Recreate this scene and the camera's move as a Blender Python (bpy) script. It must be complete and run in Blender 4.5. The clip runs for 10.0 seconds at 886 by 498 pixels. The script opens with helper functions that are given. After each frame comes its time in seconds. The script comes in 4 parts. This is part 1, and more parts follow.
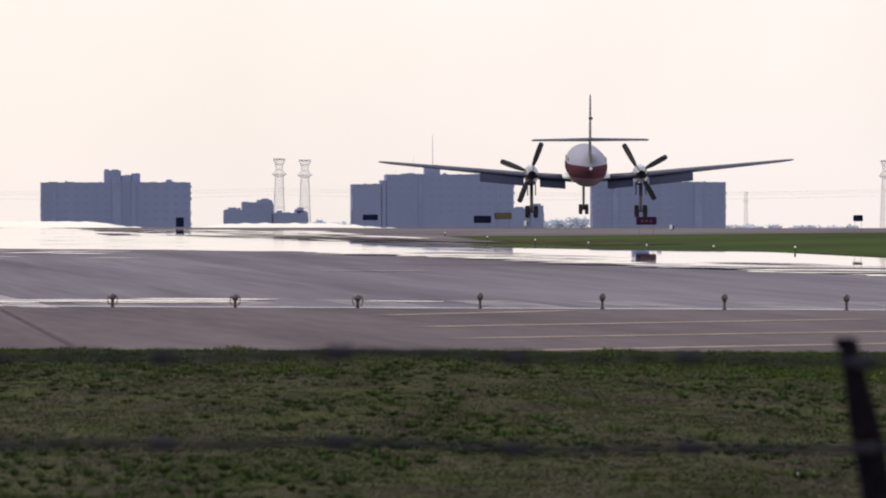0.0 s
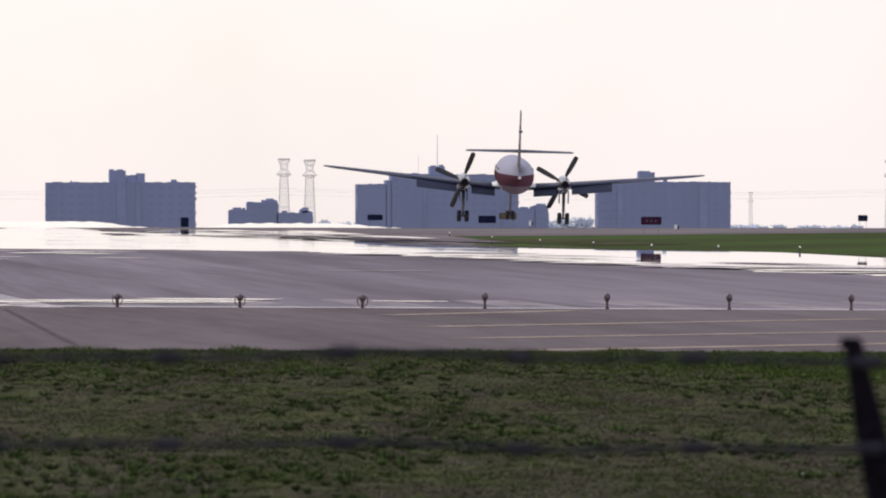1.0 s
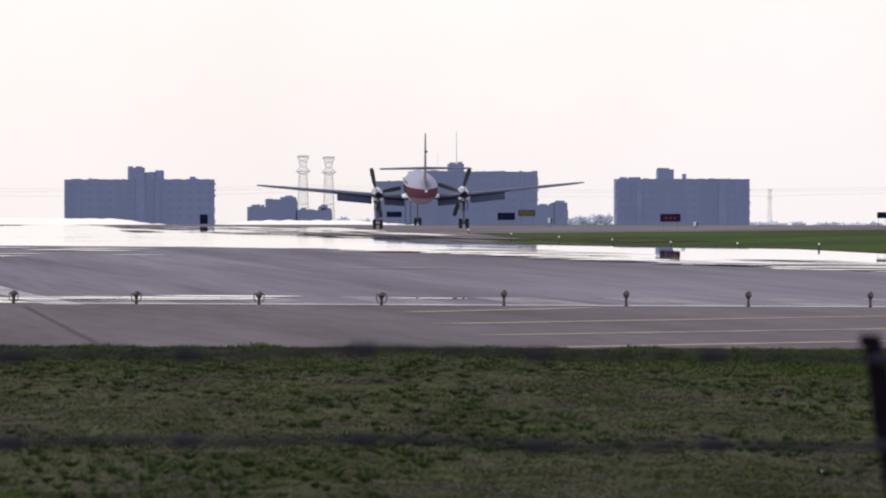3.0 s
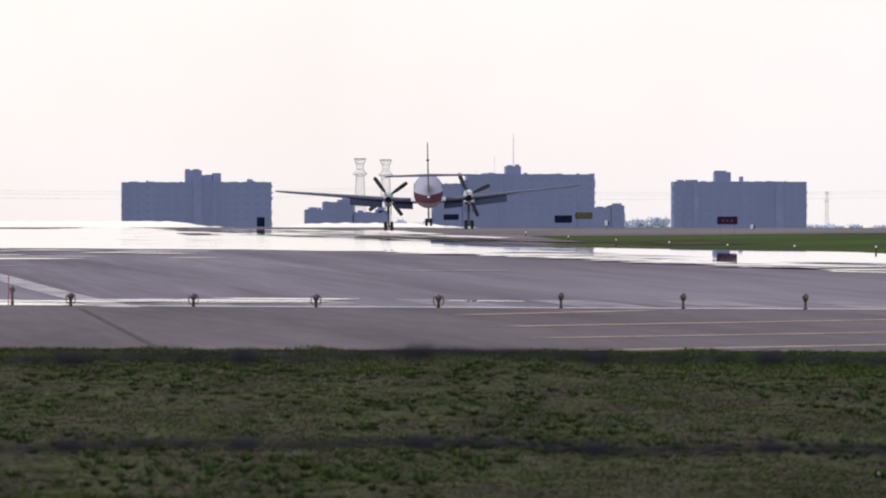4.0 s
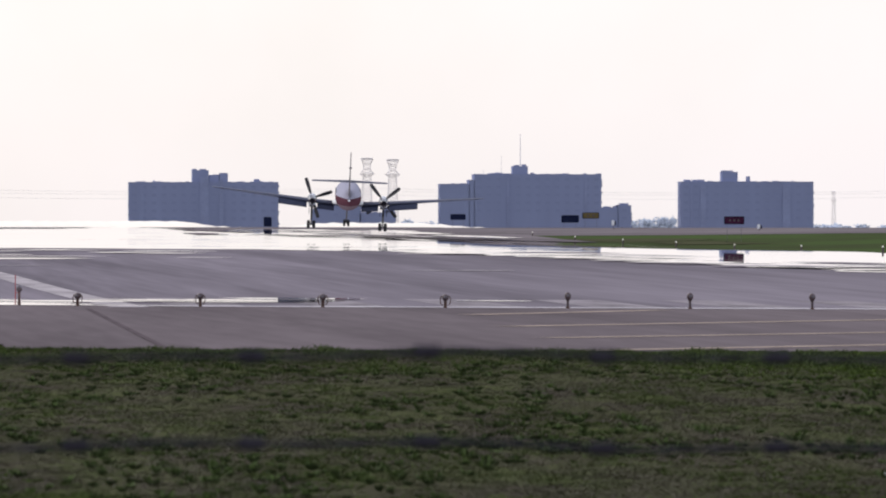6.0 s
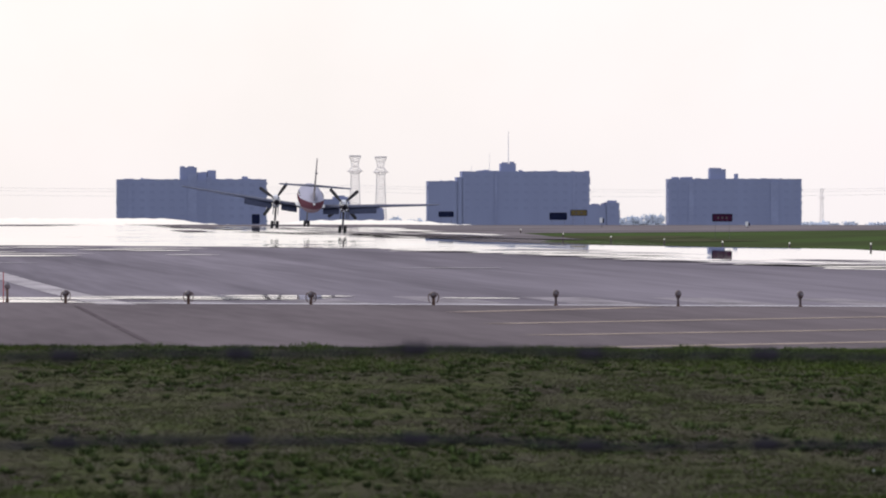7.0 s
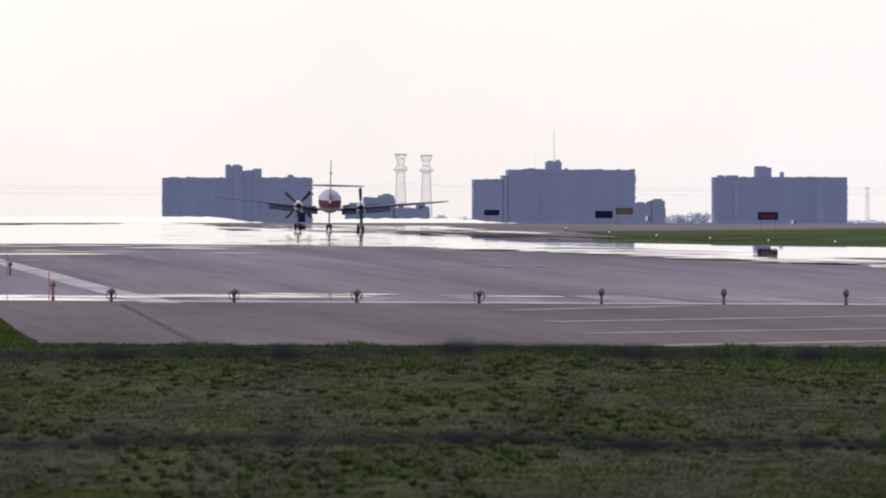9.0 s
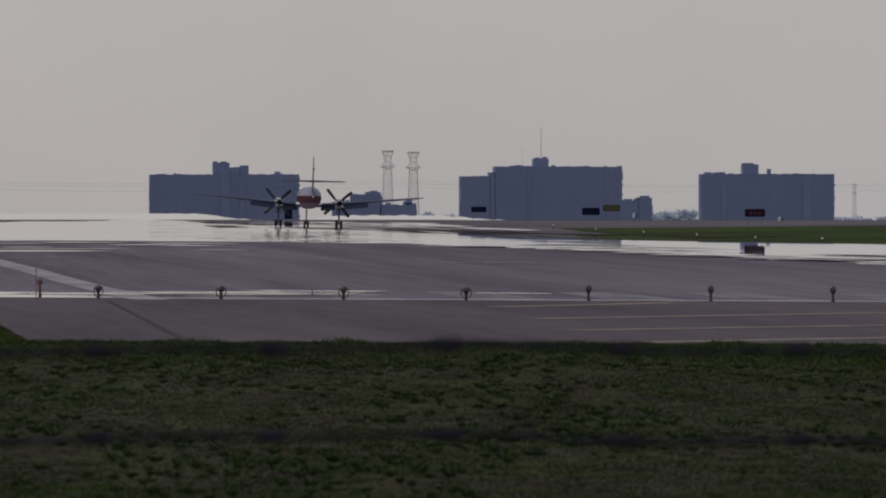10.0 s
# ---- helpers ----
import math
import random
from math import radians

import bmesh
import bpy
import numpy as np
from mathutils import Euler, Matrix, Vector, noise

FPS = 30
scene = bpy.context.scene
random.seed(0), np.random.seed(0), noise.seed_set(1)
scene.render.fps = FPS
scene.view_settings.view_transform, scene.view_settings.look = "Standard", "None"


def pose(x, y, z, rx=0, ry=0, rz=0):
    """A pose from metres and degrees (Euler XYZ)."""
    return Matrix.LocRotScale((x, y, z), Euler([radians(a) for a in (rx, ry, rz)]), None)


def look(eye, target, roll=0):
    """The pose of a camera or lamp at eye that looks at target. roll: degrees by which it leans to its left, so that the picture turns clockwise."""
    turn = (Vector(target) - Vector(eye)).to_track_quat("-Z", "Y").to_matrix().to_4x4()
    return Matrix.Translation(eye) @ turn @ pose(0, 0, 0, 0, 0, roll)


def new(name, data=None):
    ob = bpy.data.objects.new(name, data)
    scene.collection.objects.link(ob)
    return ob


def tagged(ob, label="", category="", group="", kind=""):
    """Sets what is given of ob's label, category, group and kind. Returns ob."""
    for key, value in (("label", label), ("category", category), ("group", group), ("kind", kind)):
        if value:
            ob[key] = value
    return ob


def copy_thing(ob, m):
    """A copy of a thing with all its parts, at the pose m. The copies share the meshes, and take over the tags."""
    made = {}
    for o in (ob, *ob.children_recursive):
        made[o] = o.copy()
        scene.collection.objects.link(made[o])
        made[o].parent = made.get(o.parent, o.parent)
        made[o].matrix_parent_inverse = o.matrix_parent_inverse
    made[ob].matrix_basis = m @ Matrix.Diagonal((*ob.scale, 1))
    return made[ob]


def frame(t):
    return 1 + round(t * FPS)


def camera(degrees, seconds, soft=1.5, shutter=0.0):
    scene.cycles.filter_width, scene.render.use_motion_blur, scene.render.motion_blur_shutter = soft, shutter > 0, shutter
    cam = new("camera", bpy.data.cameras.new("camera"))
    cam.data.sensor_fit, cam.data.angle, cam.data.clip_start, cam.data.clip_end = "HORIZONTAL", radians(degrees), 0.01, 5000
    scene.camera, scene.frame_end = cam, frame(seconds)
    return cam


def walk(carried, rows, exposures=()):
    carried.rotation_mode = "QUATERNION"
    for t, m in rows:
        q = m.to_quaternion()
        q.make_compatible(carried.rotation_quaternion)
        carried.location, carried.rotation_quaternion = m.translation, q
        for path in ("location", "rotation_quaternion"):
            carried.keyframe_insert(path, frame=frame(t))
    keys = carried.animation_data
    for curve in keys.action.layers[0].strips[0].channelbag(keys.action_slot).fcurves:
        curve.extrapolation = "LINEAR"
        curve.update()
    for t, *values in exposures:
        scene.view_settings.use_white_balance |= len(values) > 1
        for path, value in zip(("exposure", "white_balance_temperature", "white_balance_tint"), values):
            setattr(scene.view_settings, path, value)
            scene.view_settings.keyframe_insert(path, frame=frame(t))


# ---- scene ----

FOCAL = 23300.0          # long telephoto lens
EYE = Vector((0.0, 0.0, 2.2))
cam = camera(math.degrees(2 * math.atan(784 / FOCAL)), 10.0, soft=2.0)
cam.data.dof.use_dof = True
cam.data.dof.focus_distance = 650.0
cam.data.dof.aperture_fstop = 16.0

# seconds, pan and tilt of the tripod head in thousandths of the focal length's unit
PAN = [(0, 848.5, 529), (0.5, 841, 531.5), (1, 857, 529), (1.5, 861.5, 523.5), (2, 899, 523.5), (2.2, 887, 523.5),
       (3.3, 897, 524), (3.5, 923, 529.5), (4, 992, 528.5), (4.5, 991.5, 530.5), (5, 994.5, 527.5), (5.5, 991.5, 529),
       (5.7, 1004.5, 529), (6.8, 989, 524.5), (7, 983, 523.5), (7.5, 1012, 520), (8, 1087, 515), (8.5, 1079, 520),
       (9, 1064, 520.5), (9.5, 1056, 523), (10, 1041, 515)]


def aim(px, py):
    """Camera pose for a pan and tilt reading."""
    yaw = math.atan((784 + 310 - (px - 1041)) / FOCAL)
    tilt = math.atan((374.6 + (py - 515) - 441) / FOCAL)
    return look(EYE, EYE + Vector((math.sin(yaw), math.cos(yaw), tilt)) * 500)


walk(cam, [(t, aim(x, y)) for t, x, y in PAN],
     exposures=[(0, -0.05, 6800, 9), (0.5, -0.03, 6750, 9.5), (1, -0.02, 6660, 10), (1.5, 0.0, 6560, 10), (2.2, 0.0, 6490, 9.3),
                (3.3, 0.0, 6430, 8.5), (9.3, 0.0, 6430, 8.5), (9.5, -0.18, 6420, 8.2), (9.75, -0.68, 6420, 8), (10, -1.21, 6400, 7)])

# ---- light: bright hazy sky, low sun ahead and to the side ----
SUN_EL, SUN_AZ = radians(34), radians(-38)
world = bpy.data.worlds.new("sky")
scene.world = world
world.use_nodes = True
wn = world.node_tree
sky = wn.nodes.new("ShaderNodeTexSky")
sky.sky_type, sky.sun_disc = "NISHITA", False
sky.sun_elevation, sky.sun_rotation = SUN_EL, SUN_AZ
sky.air_density, sky.dust_density, sky.ozone_density = 1.0, 1.0, 1.0
# thin high cloud: an even white veil over the clear sky's light
veil = wn.nodes.new("ShaderNodeMix")
veil.data_type = "RGBA"
veil.blend_type = "ADD"
veil.inputs["Factor"].default_value = 1.0
cloud = wn.nodes.new("ShaderNodeTexNoise")
cloud.inputs["Scale"].default_value, cloud.inputs["Detail"].default_value = 32.0, 5
bank = wn.nodes.new("ShaderNodeValToRGB")
bank.color_ramp.elements[0].position, bank.color_ramp.elements[0].color = 0.35, (11.8, 11.8, 13.5, 1)
bank.color_ramp.elements[1].position, bank.color_ramp.elements[1].color = 0.65, (13.3, 13.0, 15.0, 1)
wn.links.new(cloud.outputs["Fac"], bank.inputs[0])
wn.links.new(bank.outputs[0], veil.inputs["B"])
wn.links.new(sky.outputs[0], veil.inputs["A"])
wn.links.new(veil.outputs["Result"], wn.nodes["Background"].inputs[0])
wn.nodes["Background"].inputs[1].default_value = 0.05
sun = new("sun", bpy.data.lights.new("sun", "SUN"))
sun.data.energy, sun.data.angle, sun.data.color = 1.3, radians(2.0), (1.0, 0.93, 0.85)
sd = Vector((math.sin(SUN_AZ) * math.cos(SUN_EL), math.cos(SUN_AZ) * math.cos(SUN_EL), math.sin(SUN_EL)))
sun.matrix_world = look(sd * 100, (0, 0, 0))


# ---- materials ----
def material(name, base, rough=0.6, metal=0.0, vary=0.25, scale=1.0, bump=0.0, stretch=(1, 1, 1), fine=12.0, tint=None, spec=0.5):
    """A procedural surface: base colour varied at two scales, with fine relief."""
    m = bpy.data.materials.new(name)
    m.use_nodes = True
    nt = m.node_tree
    b = nt.nodes["Principled BSDF"]
    tc = nt.nodes.new("ShaderNodeTexCoord")
    mp = nt.nodes.new("ShaderNodeMapping")
    mp.inputs["Scale"].default_value = stretch
    nt.links.new(tc.outputs["Object"], mp.inputs["Vector"])
    n1 = nt.nodes.new("ShaderNodeTexNoise")
    n1.inputs["Scale"].default_value, n1.inputs["Detail"].default_value = scale, 6
    n2 = nt.nodes.new("ShaderNodeTexNoise")
    n2.inputs["Scale"].default_value, n2.inputs["Detail"].default_value = scale * fine, 3
    for n in (n1, n2):
        nt.links.new(mp.outputs[0], n.inputs["Vector"])
    mix = nt.nodes.new("ShaderNodeMath")
    mix.operation = "MULTIPLY_ADD"
    nt.links.new(n2.outputs["Fac"], mix.inputs[0])
    mix.inputs[1].default_value = 0.4
    nt.links.new(n1.outputs["Fac"], mix.inputs[2])
    ramp = nt.nodes.new("ShaderNodeValToRGB")
    lo = [c * (1 - vary) for c in base]
    hi = [min(1, c * (1 + vary)) for c in (tint or base)]
    ramp.color_ramp.elements[0].position, ramp.color_ramp.elements[0].color = 0.5, (*lo, 1)
    ramp.color_ramp.elements[1].position, ramp.color_ramp.elements[1].color = 0.9, (*hi, 1)
    nt.links.new(mix.outputs[0], ramp.inputs[0])
    nt.links.new(ramp.outputs[0], b.inputs["Base Color"])
    b.inputs["Roughness"].default_value, b.inputs["Metallic"].default_value = rough, metal
    b.inputs["Specular IOR Level"].default_value = spec
    if bump:
        bp = nt.nodes.new("ShaderNodeBump")
        bp.inputs["Strength"].default_value, bp.inputs["Distance"].default_value = bump, 0.02
        nt.links.new(n2.outputs["Fac"], bp.inputs["Height"])
        nt.links.new(bp.outputs[0], b.inputs["Normal"])
    return m


M = {}
M["asphalt"] = material("runway_asphalt", (0.213, 0.189, 0.209), 0.9, vary=0.24, scale=0.35, stretch=(1, 0.012, 1), fine=7, spec=0.0)
M["pad"] = material("blast_pad_asphalt", (0.164, 0.138, 0.142), 0.9, vary=0.2, scale=0.25, stretch=(1, 0.03, 1), fine=9, spec=0.0)
# mirage: sky reflected in hot air, built as a mirror surface
M["mirage_mirror"] = material("mirage_mirror_surface", (0.95, 0.94, 0.975), 0.009, metal=1.0, vary=0.02, scale=0.2, stretch=(1, 0.05, 1))
M["white_line"] = material("worn_white_and_shine_paint", (0.42, 0.38, 0.385), 0.8, vary=0.25, scale=0.8, stretch=(1, 0.1, 1), spec=0.0)
M["bright_line"] = material("white_threshold_paint", (0.6, 0.56, 0.57), 0.8, vary=0.25, scale=0.6, stretch=(1, 0.3, 1), spec=0.0)
M["old_white"] = material("faded_white_paint", (0.29, 0.26, 0.27), 0.8, vary=0.3, scale=0.9, stretch=(1, 0.1, 1), spec=0.0)
M["yellow_line"] = material("worn_yellow_paint", (0.39, 0.315, 0.26), 0.7, vary=0.25, scale=0.8, stretch=(1, 0.2, 1), spec=0.0)
M["seam"] = material("tar_seam", (0.125, 0.102, 0.107), 0.9, vary=0.2, scale=0.5, spec=0.0)
M["grass"] = material("short_grass", (0.09, 0.074, 0.06), 0.95, vary=0.25, scale=0.9, fine=7, stretch=(1, 0.14, 1), tint=(0.072, 0.083, 0.034), spec=0.0)
M["far_grass"] = material("infield_grass", (0.078, 0.082, 0.046), 0.95, vary=0.25, scale=0.03, stretch=(1, 0.35, 1), fine=12, tint=(0.062, 0.094, 0.032), spec=0.0)
M["brown_grass"] = material("brown_infield_grass", (0.096, 0.084, 0.056), 0.95, vary=0.25, scale=0.2, tint=(0.075, 0.085, 0.042), spec=0.0)
M["earth"] = material("grey_shoulder", (0.19, 0.165, 0.168), 0.95, vary=0.3, scale=0.02, fine=8, spec=0.0)
M["straw"] = material("dry_grass", (0.112, 0.095, 0.08), 0.95, vary=0.3, scale=1.5, spec=0.0)
M["dark_tuft"] = material("dark_green_tufts", (0.05, 0.064, 0.027), 0.95, vary=0.35, scale=1.2, spec=0.0)
M["bright"] = material("bright_spring_grass", (0.085, 0.125, 0.026), 0.9, vary=0.3, scale=0.8, spec=0.0)
M["fresh"] = material("fresh_grass", (0.062, 0.088, 0.024), 0.9, vary=0.3, scale=0.8, tint=(0.078, 0.1, 0.033), spec=0.0)
M["weed"] = material("broad_leaf_weed", (0.068, 0.1, 0.026), 0.85, vary=0.4, scale=3.0, spec=0.2)
M["blade"] = material("grass_blades", (0.1, 0.121, 0.047), 0.95, vary=0.22, scale=0.8, stretch=(1, 0.13, 1), fine=5, tint=(0.126, 0.108, 0.086), spec=0.0)
# far buildings: distance haze painted in as a blue-grey base colour
M["block_wall"] = material("haze_tinted_render", (0.29, 0.318, 0.472), 0.95, vary=0.05, scale=0.06, fine=6, stretch=(1, 1, 0.2), spec=0.0)
M["block_light"] = material("haze_tinted_pale_render", (0.302, 0.33, 0.485), 0.95, vary=0.1, scale=0.1, spec=0.0)
M["block_dark"] = material("haze_tinted_glazing", (0.275, 0.303, 0.452), 0.9, vary=0.1, scale=0.3, spec=0.0)
# tree rows: the paleness of haze put into the foliage colour
M["haze_tree"] = material("haze_tinted_foliage", (0.72, 0.76, 0.84), 1.0, vary=0.15, scale=0.2, spec=0.0)
# tower steel lifted near white, carrying the haze in its colour
M["steel"] = material("haze_pale_steel_lattice", (0.95, 0.84, 0.82), 0.6, metal=0.0, vary=0.12, scale=1.0)
M["wire"] = material("dull_wire", (0.75, 0.73, 0.75), 0.7, vary=0.1)
M["rust"] = material("weathered_dark_wire", (0.042, 0.038, 0.048), 0.9, vary=0.3, scale=30, spec=0.0)
M["post"] = material("weathered_dark_post", (0.012, 0.01, 0.014), 0.9, vary=0.4, scale=25, bump=0.4, spec=0.0)
M["sign_black"] = material("black_sign_face", (0.014, 0.018, 0.045), 0.6, vary=0.2, scale=4, spec=0.0)
M["sign_red"] = material("red_sign_face", (0.06, 0.018, 0.042), 0.6, vary=0.3, scale=4, spec=0.0)
M["sign_yellow"] = material("amber_sign_face", (0.15, 0.115, 0.05), 0.6, vary=0.2, scale=4, spec=0.0)
M["lamp_body"] = material("dark_lamp_body", (0.085, 0.055, 0.056), 0.5, vary=0.3, scale=12)
M["lamp_rust"] = material("rusty_orange_base", (0.1, 0.055, 0.04), 0.8, vary=0.4, scale=15)
M["lens"] = material("lamp_lens", (0.14, 0.12, 0.13), 0.2, vary=0.05)
M["red_stick"] = material("red_marker_paint", (0.35, 0.05, 0.05), 0.6, vary=0.2, scale=6)
M["white_box"] = material("white_painted_metal", (0.8, 0.8, 0.78), 0.5, vary=0.06)
# wings, tail and flaps: backlit shade put into dark base colours
M["wing"] = material("shaded_wing_paint", (0.082, 0.088, 0.128), 0.6, vary=0.08, scale=1.5, spec=0.15)
M["tail"] = material("shaded_tail_paint", (0.13, 0.11, 0.12), 0.6, vary=0.08, scale=1.5, spec=0.15)
M["flap"] = material("shaded_flap_skin", (0.04, 0.046, 0.078), 0.6, vary=0.12, scale=2, spec=0.15)
M["soot"] = material("sooty_exhaust", (0.012, 0.011, 0.015), 0.8, vary=0.3, scale=6, spec=0.05)
M["prop"] = material("propeller_black", (0.025, 0.023, 0.025), 0.5, vary=0.2, scale=6)
M["chrome"] = material("polished_spinner", (0.75, 0.75, 0.77), 0.2, metal=1.0, vary=0.04)
M["rubber"] = material("tyre_rubber", (0.02, 0.019, 0.02), 0.85, vary=0.2, scale=8)
M["strut"] = material("gear_steel", (0.12, 0.11, 0.12), 0.4, metal=0.5, vary=0.2, scale=8)
M["glass"] = material("dark_cabin_glass", (0.02, 0.025, 0.03), 0.08, vary=0.1)


def lamp_glow(name, colour, power):
    m = bpy.data.materials.new(name)
    m.use_nodes = True
    b = m.node_tree.nodes["Principled BSDF"]
    b.inputs["Base Color"].default_value = (*colour, 1)
    b.inputs["Emission Color"].default_value = (*colour, 1)
    b.inputs["Emission Strength"].default_value = power
    return m


M["edge_glow"] = lamp_glow("lit_white_lamp", (0.9, 0.85, 0.75), 0.35)


def livery():
    """Pale upper body, maroon band and grey belly, painted by height on the body."""
    m = material("fuselage_paint", (0.78, 0.77, 0.78), 0.4, vary=0.05, scale=2, spec=0.0)
    nt = m.node_tree
    b = nt.nodes["Principled BSDF"]
    tc = nt.nodes.new("ShaderNodeTexCoord")
    sep = nt.nodes.new("ShaderNodeSeparateXYZ")
    nt.links.new(tc.outputs["Object"], sep.inputs[0])
    mr = nt.nodes.new("ShaderNodeMapRange")
    mr.inputs[1].default_value, mr.inputs[2].default_value = 1.2, 3.2
    nt.links.new(sep.outputs["Z"], mr.inputs[0])
    ramp = nt.nodes.new("ShaderNodeValToRGB")
    ramp.color_ramp.interpolation = "CONSTANT"
    e = ramp.color_ramp.elements
    e[0].position, e[0].color = 0.0, (0.19, 0.14, 0.15, 1)
    e[1].position, e[1].color = 0.3, (0.11, 0.046, 0.058, 1)
    # white upper paint greyed to lilac, with its shade in the colour
    e.new(0.57).color = (0.4, 0.39, 0.46, 1)
    nt.links.new(mr.outputs[0], ramp.inputs[0])
    nt.links.new(ramp.outputs[0], b.inputs["Base Color"])
    return m


M["livery"] = livery()


def cowling():
    """Sooty black, its top highlight painted in as a pale crown."""
    m = material("nacelle_paint", (0.7, 0.69, 0.7), 0.25, vary=0.05, scale=2, spec=0.4)
    nt = m.node_tree
    tc = nt.nodes.new("ShaderNodeTexCoord")
    sep = nt.nodes.new("ShaderNodeSeparateXYZ")
    nt.links.new(tc.outputs["Object"], sep.inputs[0])
    mr = nt.nodes.new("ShaderNodeMapRange")
    mr.inputs[1].default_value, mr.inputs[2].default_value = 1.4, 2.4
    nt.links.new(sep.outputs["Z"], mr.inputs[0])
    ramp = nt.nodes.new("ShaderNodeValToRGB")
    e = ramp.color_ramp.elements
    e[0].position, e[0].color = 0.68, (0.035, 0.014, 0.022, 1)
    e[1].position, e[1].color = 0.76, (0.46, 0.45, 0.48, 1)
    nt.links.new(mr.outputs[0], ramp.inputs[0])
    nt.links.new(ramp.outputs[0], nt.nodes["Principled BSDF"].inputs["Base Color"])
    return m


M["nacelle"] = cowling()


# ---- mesh helpers ----
def mesh_of(bm, name, mat, smooth=False):
    bmesh.ops.recalc_face_normals(bm, faces=bm.faces)
    me = bpy.data.meshes.new(name)
    bm.to_mesh(me)
    bm.free()
    me.materials.append(mat)
    if smooth:
        for p in me.polygons:
            p.use_smooth = True
    return me


def part(name, bm, mat, parent=None, label="", smooth=False):
    ob = new(name, mesh_of(bm, name, mat, smooth) if isinstance(bm, bmesh.types.BMesh) else bm)
    if parent is not None:
        ob.parent = parent
    if label:
        tagged(ob, label)
    return ob


def box(bm, x0, x1, y0, y1, z0, z1, bevel=0.0):
    r = bmesh.ops.create_cube(bm, size=1.0, matrix=Matrix.LocRotScale(((x0 + x1) / 2, (y0 + y1) / 2, (z0 + z1) / 2), None, (x1 - x0, y1 - y0, z1 - z0)))
    if bevel:
        es = {e for v in r["verts"] for e in v.link_edges}
        bmesh.ops.bevel(bm, geom=list(es), offset=bevel, segments=2, affect="EDGES")
    return bm


def loft(bm, rings, cap=True):
    vs = [[bm.verts.new(p) for p in ring] for ring in rings]
    n = len(vs[0])
    for a, b in zip(vs, vs[1:]):
        for i in range(n):
            bm.faces.new((a[i], a[(i + 1) % n], b[(i + 1) % n], b[i]))
    if cap:
        bm.faces.new(vs[0])
        bm.faces.new(vs[-1])
    return bm


def tube(bm, p, q, r0, r1=None, n=8):
    p, q = Vector(p), Vector(q)
    r1 = r0 if r1 is None else r1
    d = (q - p).normalized()
    a = d.orthogonal().normalized()
    b = d.cross(a)
    ring = lambda c, r: [c + (a * math.cos(k * math.tau / n) + b * math.sin(k * math.tau / n)) * r for k in range(n)]
    return loft(bm, [ring(p, r0), ring(q, r1)])


def lathe(bm, profile, axis="z", n=16, at=(0, 0, 0)):
    """profile: (distance along the axis, radius)."""
    at = Vector(at)
    rings = []
    for h, r in profile:
        ring = []
        for k in range(n):
            c, s = math.cos(k * math.tau / n) * r, math.sin(k * math.tau / n) * r
            ring.append(at + Vector({"z": (c, s, h), "y": (c, h, s), "x": (h, c, s)}[axis]))
        rings.append(ring)
    return loft(bm, rings)


# ---- the lie of the land ----
def ease(a, b, x):
    s = min(1.0, max(0.0, (x - a) / (b - a)))
    return s * s * (3 - 2 * s)


def lie(x, y):
    """Height of the ground: the runway climbs gently to a crest, its far half falls to one side."""
    y = min(y, 2000.0)
    z = 0.0015 * (y - 340) * ease(300, 460, y) - 0.00001 * max(0.0, y - 1180) ** 2
    fall = -0.62 * ease(35, 62, x) + 0.62 * ease(61, 110, x)
    z += fall * ease(435, 890, y) * (1 - ease(980, 1240, y)) - 0.085 * (1 - ease(330, 760, y))
    # ground evened between runway and infield so the mirage mirrors the sign
    mirror_zone = ease(500, 575, y) * (1 - ease(720, 830, y)) * ease(36, 42, x) * (1 - ease(58, 66, x))
    z += (0.34 + 0.0017 * (y - 640) - 0.012 * (x - 45) - z) * mirror_zone
    return z - 0.0048 * (min(60.0, max(-20.0, x)) - 25) * (1 - ease(400, 560, y))


def sheet(name, ys, left, right, nx, lift, mat, rag=0.0, swell=0.0):
    """A strip of ground that follows the land, between two edges given as functions of y."""
    bm = bmesh.new()
    rows = []
    for y in ys:
        a, b = left(y), right(y)
        row = []
        for i in range(nx + 1):
            x = a + (b - a) * i / nx
            if rag and i in (0, nx):
                x += rag * noise.noise(Vector((y * 0.13, i, 3.0)))
            wave = swell * (1 - ease(33, 41, x)) * (noise.noise(Vector((x * 0.07, y * 0.11, 9.0))) + 0.3 * noise.noise(Vector((x * 0.2, y * 0.3, 4.0)))) if swell else 0.0
            row.append(bm.verts.new((x, y, lie(x, y) + lift + wave)))
        rows.append(row)
    for r, s in zip(rows, rows[1:]):
        for i in range(nx):
            bm.faces.new((r[i], r[i + 1], s[i + 1], s[i]))
    return part(name, bm, mat, smooth=bool(swell))


def steps(a, b, d):
    n = max(1, round((b - a) / d))
    return [a + (b - a) * i / n for i in range(n + 1)]


